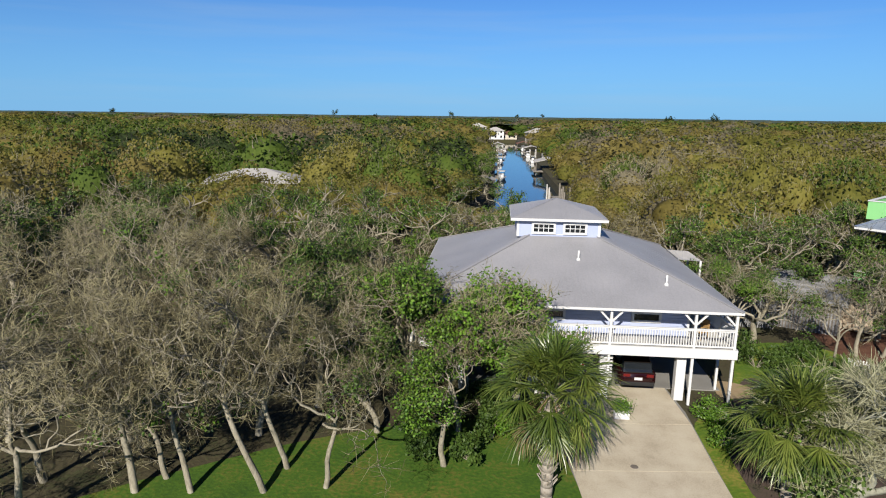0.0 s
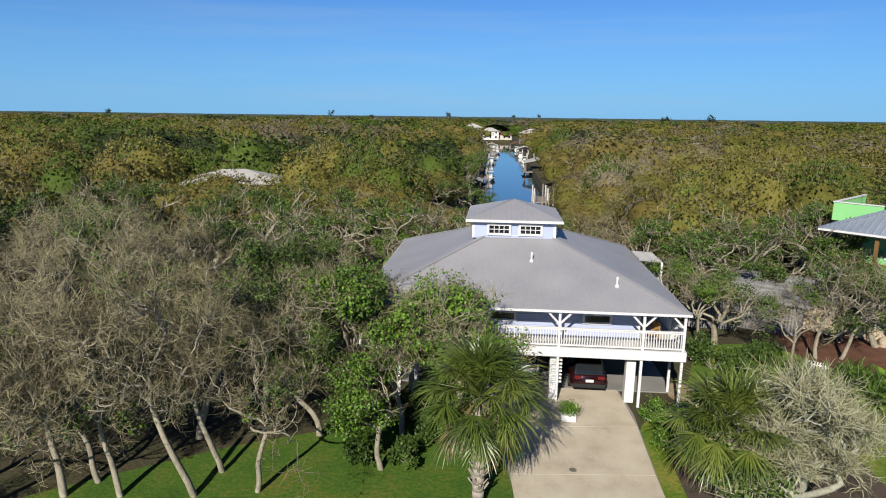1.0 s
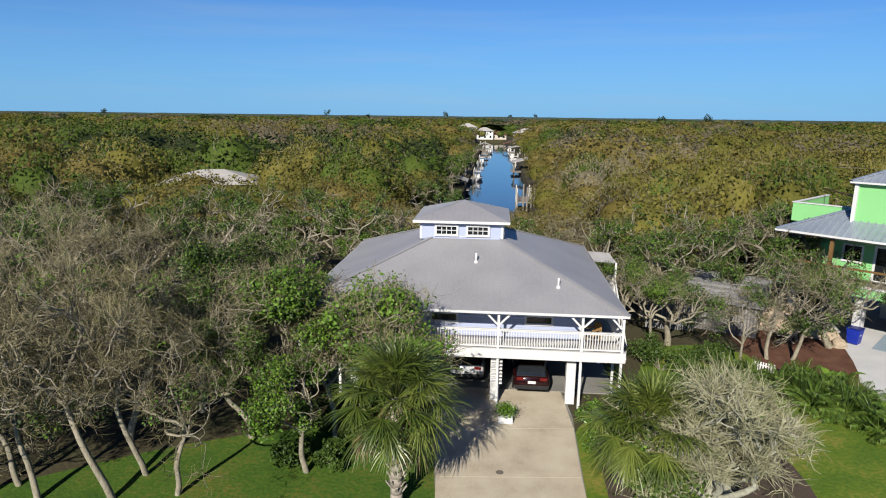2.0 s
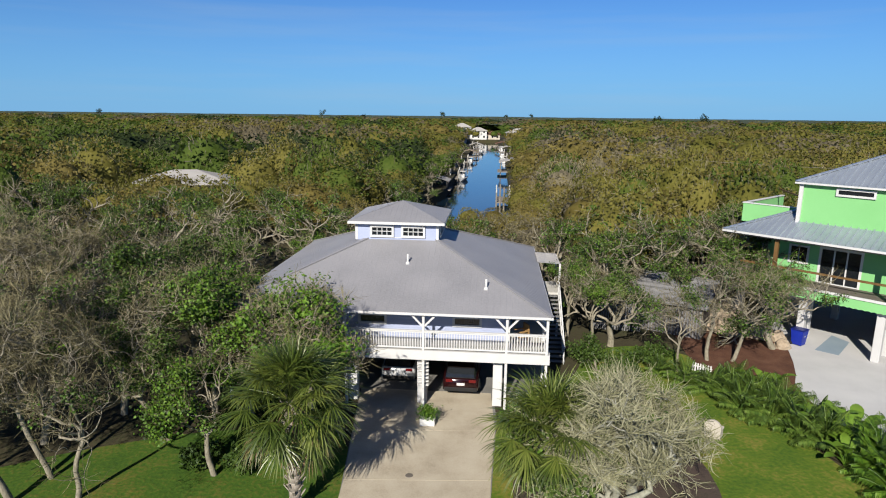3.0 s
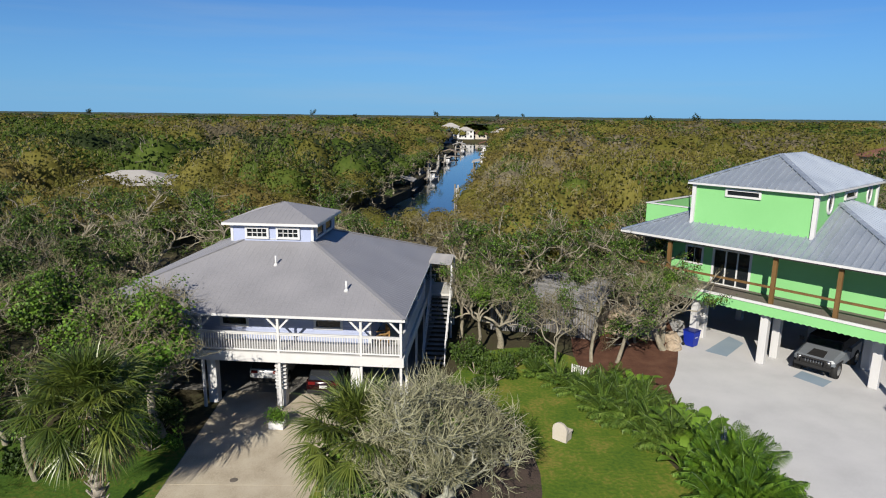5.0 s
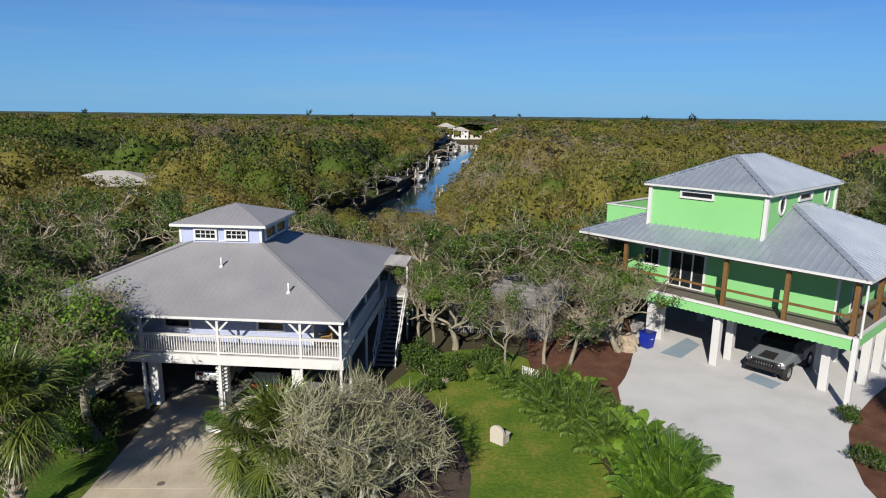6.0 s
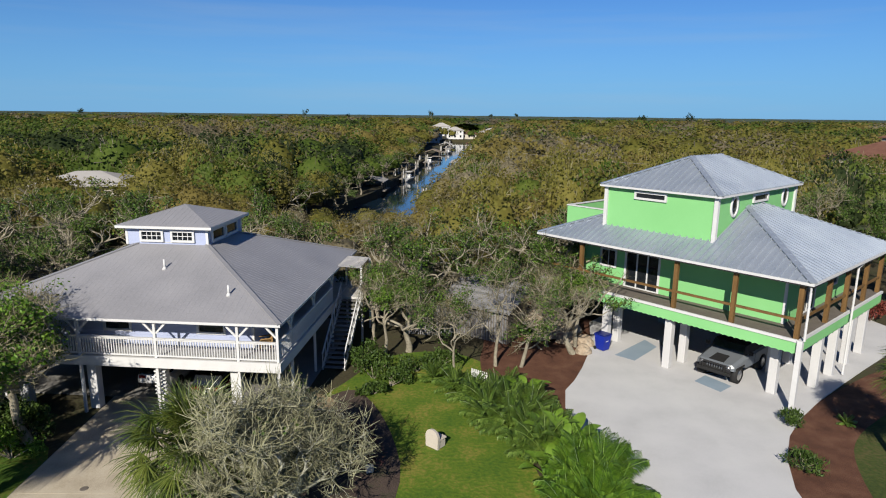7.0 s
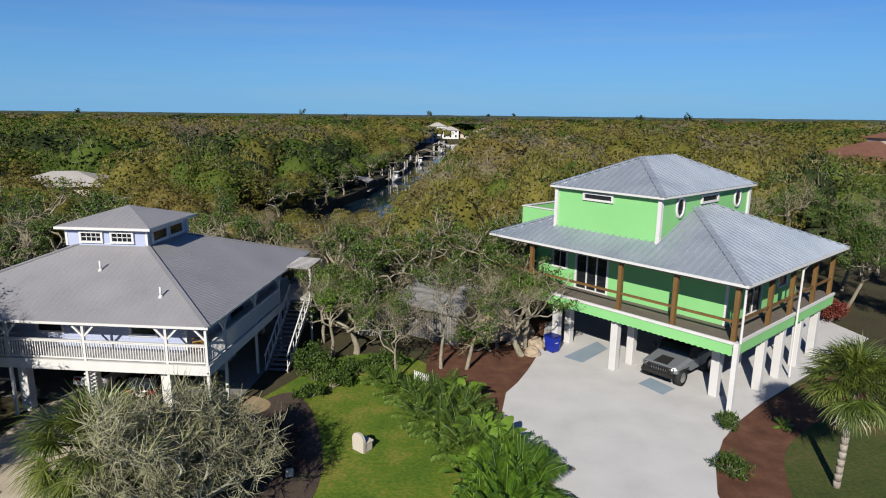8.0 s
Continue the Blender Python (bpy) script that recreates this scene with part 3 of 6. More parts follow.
def gz(x, y):
    return GE + GS * min(x, LWX - x, y, LWY - y)


h0 = 7.0                                               # inset at which the lower roof ends in a ridge
gfaces = [unrepeated(f) for f in hip_faces(0, LWX, 0, LWY, GE, GS, h0)]
bm = bmesh.new()
for f in gfaces:
    slab(bm, f, 0.12)
bmesh.ops.remove_doubles(bm, verts=bm.verts, dist=0.001)
groof = part("lower_roof", bm, M["roof_metal"], green_house, "blue-grey standing-seam metal roof")
roof_seams(groof, gfaces, 0.42, 0.1, 0.085, M["roof_metal"])
for i in range(4):
    a, b = Vector(gfaces[i][0]), Vector(hip_faces(0, LWX, 0, LWY, GE, GS, h0)[i][3])
    finish("hip_cap", bar(bmesh.new(), a + Vector((0, 0, 0.03)), b + Vector((0, 0, 0.03)), 0.34, 0.05), M["roof_metal"], groof)
bm = bmesh.new()
for x0, x1, y0, y1 in ((-0.05, LWX + 0.05, -0.05, 0.0), (-0.05, LWX + 0.05, LWY, LWY + 0.05), (-0.05, 0.0, 0.0, LWY), (LWX, LWX + 0.05, 0.0, LWY)):
    box(bm, x0, x1, y0, y1, GE - 0.14, GE - 0.01)
finish("eave_fascia", bm, M["white"], groof)
# dark strip under the fascia, drawn for the gutter's shadow line
bm = bmesh.new()
for x0, x1, y0, y1 in ((-0.02, LWX + 0.02, -0.035, -0.002), (-0.035, -0.002, 0.0, LWY)):
    box(bm, x0, x1, y0, y1, GE - 0.21, GE - 0.145)
finish("drip_edge", bm, M["dark"], groof)
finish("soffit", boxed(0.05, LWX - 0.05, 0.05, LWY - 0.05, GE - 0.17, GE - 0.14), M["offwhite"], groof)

# upper storey
bm = bmesh.new()
upper = part("upper_wall", prism(bm, [(UX0, UY0), (UX1, UY0), (UX1, UY1), (UX0, UY1)], GE + 0.3, UE), M["green"], green_house, "bright green stucco upper storey")
OV = 0.32
uh = (UY1 - UY0) / 2 + OV - 0.001
ufaces = [unrepeated(f) for f in hip_faces(UX0 - OV, UX1 + OV, UY0 - OV, UY1 + OV, UE + 0.08, 0.465, uh)]
bm = bmesh.new()
for f in ufaces:
    slab(bm, f, 0.1)
bmesh.ops.remove_doubles(bm, verts=bm.verts, dist=0.001)
uroof = part("upper_roof", bm, M["roof_metal"], green_house, "blue-grey standing-seam metal roof")
roof_seams(uroof, ufaces, 0.42, 0.1, 0.085, M["roof_metal"])
for i in range(4):
    q = hip_faces(UX0 - OV, UX1 + OV, UY0 - OV, UY1 + OV, UE + 0.08, 0.465, uh)[i]
    finish("hip_cap", bar(bmesh.new(), Vector(q[0]) + Vector((0, 0, 0.03)), Vector(q[3]) + Vector((0, 0, 0.03)), 0.34, 0.05), M["roof_metal"], uroof)
bm = bmesh.new()
for x0, x1, y0, y1 in ((UX0 - OV - 0.04, UX1 + OV + 0.04, UY0 - OV - 0.04, UY0 - OV + 0.01), (UX0 - OV - 0.04, UX1 + OV + 0.04, UY1 + OV, UY1 + OV + 0.04), (UX0 - OV - 0.04, UX0 - OV + 0.01, UY0 - OV + 0.01, UY1 + OV), (UX1 + OV - 0.01, UX1 + OV + 0.04, UY0 - OV + 0.01, UY1 + OV)):
    box(bm, x0, x1, y0, y1, UE - 0.05, UE + 0.06)
finish("eave_fascia", bm, M["white"], uroof)
finish("soffit", boxed(UX0 - OV, UX1 + OV, UY0 - OV, UY1 + OV, UE - 0.06, UE - 0.03), M["white"], uroof)
for x, y in ((UX0, UY0), (UX0, UY1), (UX1, UY0)):
    finish("corner_board", boxed(x - 0.13 if x == UX0 else x - 0.12, x + 0.1 if x == UX0 else x + 0.13, y - 0.13 if y == UY0 else y - 0.1, y + 0.1 if y == UY0 else y + 0.13, gz(x, y) - 0.1 if x == UX0 else 8.0, UE - 0.06), M["white"], upper)
window(green_house, pose(UX0 - 0.06, 9.95, 9.8, 0, 0, -90), 1.9, 0.26, 1, 1)
window(green_house, pose(7.6, UY0 - 0.06, 9.75), 1.9, 0.3, 1, 1)


def oval_window(x, z, a, b):
    ob = twin("oval_window", None, green_house, pose(x, UY0 - 0.03, z))
    bm = bmesh.new()
    n = 28
    rings = []
    for ra, rb, y in ((a + 0.16, b + 0.16, 0.02), (a + 0.16, b + 0.16, -0.06), (a, b, -0.06), (a, b, 0.02)):
        rings.append([bm.verts.new((ra * math.cos(2 * math.pi * i / n), y, rb * math.sin(2 * math.pi * i / n))) for i in range(n)])
    for r, q in zip(rings, rings[1:]):
        for i in range(n):
            bm.faces.new((r[i], r[(i + 1) % n], q[(i + 1) % n], q[i]))
    finish("window_frame", bm, M["white"], ob, True)
    bm = bmesh.new()
    ring = [bm.verts.new((a * math.cos(2 * math.pi * i / n), 0.0, b * math.sin(2 * math.pi * i / n))) for i in range(n)]
    bm.faces.new(ring)
    finish("pane", bm, M["glass"], ob)


oval_window(4.1, 9.5, 0.34, 0.5)
oval_window(11.4, 9.5, 0.34, 0.5)

# parapet of the roof terrace at the back
bm = bmesh.new()
box(bm, 3.6, 3.75, UY1, 17.3, 7.0, 8.3)
box(bm, 3.75, 10.5, 17.15, 17.3, 7.0, 8.3)
para = part("parapet", bm, M["green"], green_house, "green terrace parapet with white coping")
finish("coping", boxed(3.55, 3.8, UY1 + 0.13, 17.35, 8.3, 8.36), M["white"], para)
finish("coping", boxed(3.8, 10.5, 17.1, 17.35, 8.3, 8.36), M["white"], para)
part("terrace_floor", boxed(3.75, 10.5, UY1, 17.15, 7.2, 7.3), M["deck"], green_house)
part("terrace_rail", bar(bmesh.new(), (3.9, UY1 + 0.2, 8.95), (9.0, 17.0, 8.95), 0.08, 0.1), M["timber"], green_house)

# living storey
MX0, MX1, MY0, MY1 = 2.3, 11.9, 1.9, 14.8
bm = bmesh.new()
wall_with_holes(bm, (MX0, MY1), (MX0, MY0), 0.2, D, GE + 0.3, [(14.8 - 11.45, 14.8 - 9.25, D, 6.1), (14.8 - 13.4, 14.8 - 12.2, 4.9, 6.1)])
wall_with_holes(bm, (MX0 + 0.2, MY0), (MX1, MY0), 0.2, D, GE + 0.3, [(2.2, 4.0, D, 6.05), (6.4, 7.6, 4.8, 6.05)])
wall_with_holes(bm, (MX1, MY0 + 0.2), (MX1, MY1), 0.2, D, GE + 0.3, [])
wall_with_holes(bm, (MX1 - 0.2, MY1), (MX0 + 0.2, MY1), 0.2, D, GE + 0.3, [])
lw = part("wall", bm, M["green"], green_house, "bright green stucco wall")
finish("corner_board", boxed(MX0 - 0.03, MX0 + 0.1, MY0 - 0.03, MY0 + 0.1, D, GE - 0.2), M["white"], lw)
# solid dark block in the rooms, its colour standing for their unlit depth
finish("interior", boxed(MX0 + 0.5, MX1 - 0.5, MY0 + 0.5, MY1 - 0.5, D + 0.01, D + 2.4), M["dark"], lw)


def sliding_door(m, w, h, n):
    ob = twin("sliding_door", None, green_house, m)
    finish("pane", boxed(-w / 2, w / 2, 0.06, 0.08, 0.05, h), M["glass"], ob)
    bm = bmesh.new()
    box(bm, -w / 2 - 0.14, -w / 2, -0.03, 0.1, 0, h + 0.14)
    box(bm, w / 2, w / 2 + 0.14, -0.03, 0.1, 0, h + 0.14)
    box(bm, -w / 2, w / 2, -0.03, 0.1, h, h + 0.14)
    finish("door_frame", bm, M["white"], ob)
    for i in range(1, n):
        x = -w / 2 + w * i / n
        finish("stile", boxed(x - 0.04, x + 0.04, 0.0, 0.05, 0.0, h), M["white"], ob)
    finish("sill", boxed(-w / 2, w / 2, -0.02, 0.055, 0.0, 0.06), M["white"], ob)


sliding_door(pose(MX0 - 0.01, 10.35, D, 0, 0, -90), 2.2, 2.22, 3)
sliding_door(pose(MX0 + 0.2 + 3.1, MY0 - 0.01, D), 1.8, 2.18, 2)
window(green_house, pose(MX0 + 0.2 + 7.0, MY0 - 0.02, 5.42), 1.2, 1.2, 2, 1)

window(green_house, pose(MX0 - 0.02, 12.8, 5.5, 0, 0, -90), 1.0, 1.0, 2, 1)

# wrap-round deck, skirt with a scalloped lower edge
bm = bmesh.new()
for x0, x1, y0, y1 in ((0.2, MX0, 0.4, LWY - 0.3), (MX0, LWX - 0.2, 0.4, MY0), (MX1, LWX - 0.2, MY0, LWY - 0.3), (MX0, MX1, MY1, LWY - 0.3)):
    box(bm, x0, x1, y0, y1, D - 0.15, D)
gdeck = part("deck", bm, M["deck"], green_house, "brown board deck round the living floor")
finish("deck_underside", boxed(MX0, MX1, MY0, MY1, D - 0.3, D - 0.02), M["deck"], gdeck)
finish("deck_edge", boxed(0.08, 0.199, 0.3, LWY - 0.3, D - 0.1, D + 0.04), M["white"], gdeck)
finish("deck_edge", boxed(0.2, LWX - 0.2, 0.28, 0.399, D - 0.1, D + 0.04), M["white"], gdeck)


def scallop(length, depth, n):
    """A board with a wavy lower edge, in the plane y = 0, from x = 0."""
    bm = bmesh.new()
    top, low = [], []
    for i in range(n * 6 + 1):
        s = length * i / (n * 6)
        z = -depth + 0.05 * abs(math.sin(math.pi * i / 6))
        for y, t, lo in ((0.0, top, low),):
            t.append((bm.verts.new((s, 0, 0)), bm.verts.new((s, 0.04, 0))))
            lo.append((bm.verts.new((s, 0, z)), bm.verts.new((s, 0.04, z))))
    for i in range(len(top) - 1):
        bm.faces.new((low[i][0], low[i + 1][0], top[i + 1][0], top[i][0]))
        bm.faces.new((top[i][1], top[i + 1][1], low[i + 1][1], low[i][1]))
        bm.faces.new((low[i][1], low[i + 1][1], low[i + 1][0], low[i][0]))
        bm.faces.new((top[i][0], top[i + 1][0], top[i + 1][1], top[i][1]))
    return bm


s1 = part("deck_skirt", scallop(LWX - 0.4, 0.62, 44), M["green"], green_house, "green skirt board with scalloped edge")
s1.matrix_basis = pose(0.14, 0.33, D - 0.1)
s2 = part("deck_skirt", scallop(LWY - 0.6, 0.62, 52), M["green"], green_house, "green skirt board with scalloped edge")
s2.matrix_basis = pose(0.14, 0.33 + LWY - 0.65, D - 0.1, 0, 0, -90)
for y in (0.55, 3.75, 7.05, 13.5):
    part("deck_post", boxed(0.24, 0.46, y - 0.11, y + 0.11, D, GE - 0.17), M["timber"], green_house, "square brown timber post")
for x in (4.3, 7.2, 10.6, 13.5):
    part("deck_post", boxed(x - 0.11, x + 0.11, 0.42, 0.64, D, GE - 0.17), M["timber"], green_house, "square brown timber post")
part("deck_rail", bar(bmesh.new(), (0.35, 0.66, D + 0.98), (0.35, 16.2, D + 0.98), 0.09, 0.13), M["timber"], green_house)
part("deck_rail", bar(bmesh.new(), (0.46, 0.53, D + 0.98), (13.7, 0.53, D + 0.98), 0.09, 0.13), M["timber"], green_house)


def column(x, y, r=0.22, top=D - 0.14):
    part("column", boxed(x - r, x + r, y - r, y + r, 0.05, top, bevel=0.025), M["concrete_white"], green_house, "square pale concrete column")


for x, y in ((0.75, 7.35), (2.3, 7.2), (1.9, 1.9), (0.75, 11.6), (2.3, 11.8), (4.5, 0.75), (7.0, 0.75), (9.6, 0.75), (12.3, 0.75), (4.6, 3.0), (8.0, 7.0), (8.0, 11.8), (12.3, 5.0), (12.3, 11.0), (0.75, 15.6), (7.0, 3.0)):
    column(x, y)
cp = part("corner_post", boxed(-0.04, 0.2, 0.12, 0.36, 0.05, D + 0.06), M["white"], green_house, "white corner post")
bm = rod(bmesh.new(), (0.02, 0.08, GE - 0.15), (0.1, 0.1, GE - 0.5), 0.05, 0.05, 8)
rod(bm, (0.1, 0.1, GE - 0.5), (0.1, 0.1, D + 0.06), 0.06, 0.06, 8)
part("downspout", bm, M["white"], green_house)
bm = rod(bmesh.new(), (7.5, -0.02, GE - 0.15), (7.5, 0.18, GE - 0.45), 0.05, 0.05, 8)
rod(bm, (7.5, 0.18, GE - 0.45), (7.5, 0.18, 0.1), 0.06, 0.06, 8)
part("downspout", bm, M["white"], green_house)


# ---- plants ----
rng = np.random.default_rng(7)


def mesh_from(name, verts, faces, materials, index=None):
    """A mesh from arrays of vertices and of triangles or quads."""
    verts, faces = np.asarray(verts, np.float32), np.asarray(faces, np.int32)
    k = faces.shape[1]
    me = bpy.data.meshes.new(name)
    me.vertices.add(len(verts))
    me.vertices.foreach_set("co", verts.ravel())
    me.loops.add(faces.size)
    me.loops.foreach_set("vertex_index", faces.ravel())
    me.polygons.add(len(faces))
    me.polygons.foreach_set("loop_start", np.arange(0, faces.size, k, dtype=np.int32))
    for m in materials:
        me.materials.append(m)
    if index is not None:
        me.polygons.foreach_set("material_index", np.asarray(index, np.int32))
    me.update(calc_edges=True)
    return me


def unit(v):
    return v / np.maximum(np.linalg.norm(v, axis=-1, keepdims=True), 1e-6)


def leaf_quads(centres, length, width, up=0.3, out=None):
    """Small pointed leaves: four-cornered, turned at random, one at each centre."""
    n = len(centres)
    d = rng.normal(size=(n, 3))
    d[:, 2] += up
    if out is not None:
        d += out
    d = unit(d)
    s = unit(np.cross(d, rng.normal(size=(n, 3))))
    l = (length * rng.uniform(0.6, 1.3, n))[:, None]
    w = (width * rng.uniform(0.6, 1.3, n))[:, None]
    v = np.stack([centres - d * l / 2, centres + s * w / 2 + d * l * 0.05, centres + d * l / 2, centres - s * w / 2 + d * l * 0.05], 1).reshape(-1, 3)
    return v, np.arange(4 * n).reshape(n, 4)


def joined(pieces):
    vs, fs, ix, at = [], [], [], 0
    for v, f, m in pieces:
        vs.append(v)
        fs.append(f + at)
        ix.append(np.full(len(f), m))
        at += len(v)
    return np.concatenate(vs), np.concatenate(fs), np.concatenate(ix)


def tube_arrays(path, radii, sides):
    path = np.asarray(path, float)
    n = len(path)
    t = unit(np.gradient(path, axis=0))
    u = unit(np.cross(t, np.array([0.31, 0.83, 0.46])))
    w = np.cross(t, u)
    a = np.arange(sides) * 2 * np.pi / sides
    ring = u[:, None] * np.cos(a)[None, :, None] + w[:, None] * np.sin(a)[None, :, None]
    v = (path[:, None] + ring * np.asarray(radii)[:, None, None]).reshape(-1, 3)
    i, j = np.meshgrid(np.arange(n - 1), np.arange(sides), indexing="ij")
    k = (j + 1) % sides
    f = np.stack([i * sides + j, i * sides + k, (i + 1) * sides + k, (i + 1) * sides + j], -1).reshape(-1, 4)
    return v, f


def grow(height, spread, fork, limbs, gnarl, levels, r0, droop=0.0, rise=0.18):
    """A branching skeleton: the tubes of wood, and the tips with their directions."""
    tubes, tips = [], []

    def branch(p, d, length, r, level):
        n = 7 if level < levels else 4
        path, radii = [p.copy()], [r]
        d = d.copy()
        for i in range(1, n):
            d = unit(d + rng.normal(size=3) * gnarl * (0.36 if level == 0 else 1.0) + np.array([0, 0, (0.14 if level < 2 else 0.06) - droop * level]))
            p = p + d * length / (n - 1)
            path.append(p.copy())
            radii.append(r * (1 - 0.32 * i / (n - 1)))
        tubes.append(tube_arrays(path, radii, 8 if level == 0 else 5 if level == 1 else 4 if level == 2 else 3))
        if level >= levels:
            tips.append((np.array(path[1]), d))
            tips.append((p, d))
            return
        kids = limbs if level == 0 else 3
        a0 = rng.uniform(0, 6.28)
        for k in range(kids):
            a = a0 + 6.283 * k / kids + rng.normal() * 0.3
            side = np.array([math.cos(a), math.sin(a), 0])
            tilt = rng.uniform(0.55, 1.05) * spread if level == 0 else rng.uniform(0.5, 1.0)
            nd = unit(d * math.cos(tilt) + side * math.sin(tilt) + np.array([0, 0, rise if level < 2 else 0.18]))
            start = np.array(path[-1 if (k % 2 == 0 or level == 0) else -2])
            branch(start, nd, length * rng.uniform(0.55, 0.78) if level else (height - fork) * rng.uniform(0.42, 0.55), radii[-1] * rng.uniform(0.7, 0.88), level + 1)
        if level:
            branch(p, d, length * 0.6, radii[-1] * 0.7, level + 1)

    branch(np.zeros(3), unit(np.array([rng.normal() * 0.12, rng.normal() * 0.12, 1.0])), fork, r0, 0)
    return tubes, tips


def broom(base, along, length, width, spread):
    """Twigs of two bent joints each, fanned about the direction of their bough."""
    n = len(base)
    d = unit(along + rng.normal(size=(n, 3)) * spread + np.array([0, 0, 0.12]))
    e = unit(d + rng.normal(size=(n, 3)) * 0.45 + np.array([0, 0, 0.1]))
    w = unit(np.cross(d, rng.normal(size=(n, 3)))) * width / 2
    l = (length * rng.uniform(0.5, 1.3, n))[:, None]
    a, b = base + d * l * 0.5, base + d * l * 0.5 + e * l * 0.5
    v = np.stack([base - w, base + w, a + w * 0.8, a - w * 0.8, b + w * 0.35, b - w * 0.35], 1).reshape(-1, 3)
    i = np.arange(n)[:, None] * 6
    return v, np.concatenate([i + np.array([[0, 1, 2, 3]]), i + np.array([[3, 2, 4, 5]])])


def oak(name, label, height, fork, spread, r0, leafy, bright, twigs, levels=4, limbs=4, lichen=False, twig_w=0.019, gnarl=0.22, clump=0.38, at=(0, -60, 0), rise=0.18):
    """A live oak: trunk and limbs as one mesh, a crown of fine twigs and leaves as another."""
    tubes, tips = grow(height, spread, fork, limbs, gnarl, levels, r0, 0.0, rise)
    ob = thing(name, pose(*at), label, "tree")
    v, f, _ = joined([(a, b, 0) for a, b in tubes])
    scale = height / max(v[:, 2].max(), 1.0)
    v *= scale
    trunk = new("trunk", mesh_from("trunk", v, f, [M["bark_lichen" if lichen else "bark"]]))
    trunk.parent = ob
    trunk["label"] = "pale grey gnarled trunk and limbs"
    p = np.array([t[0] for t in tips]) * scale
    d = np.array([t[1] for t in tips])
    pieces = []
    n = len(p)
    # twigs: bent slivers that fan out in a broom from every tip
    k = twigs
    base = np.repeat(p, k, 0) + rng.normal(size=(n * k, 3)) * 0.05
    tv, tf = broom(base, np.repeat(d, k, 0), 0.6, twig_w, 0.9 if lichen else 0.7)
    pieces.append((tv, tf, 0))
    # leaves: in tufts at some of the tips, bunched on some limbs
    side = np.array([noise.noise(Vector(q) * clump + Vector((height * 3.1, 0, 0))) for q in p])
    lush = np.argsort(side + rng.normal(size=n) * 0.05)[: int(n * min(1.0, leafy))]
    if len(lush):
        k = int((30 if levels > 3 else 70) * min(1.0, 0.5 + leafy))
        c = np.repeat(p[lush], k, 0) + rng.normal(size=(len(lush) * k, 3)) * np.array([0.27, 0.27, 0.15])
        lv, lf = leaf_shingles(c, (c - np.repeat(p[lush], k, 0)) * 2.0 + np.array([0, 0, 0.5]), 0.132, 0.5)
        half = rng.random(len(lf)) < bright
        pieces.append((lv, lf[~half], 1))
        pieces.append((np.zeros((0, 3)), lf[half] - len(lv), 2)) if half.any() else None
    cv, cf, ci = joined(pieces)
    crown = new("crown", mesh_from("crown", cv, cf, [M["twig_lichen" if lichen else "twig"], M["leaf"], M["leaf_bright"]], ci))
    crown.parent = ob
    return ob


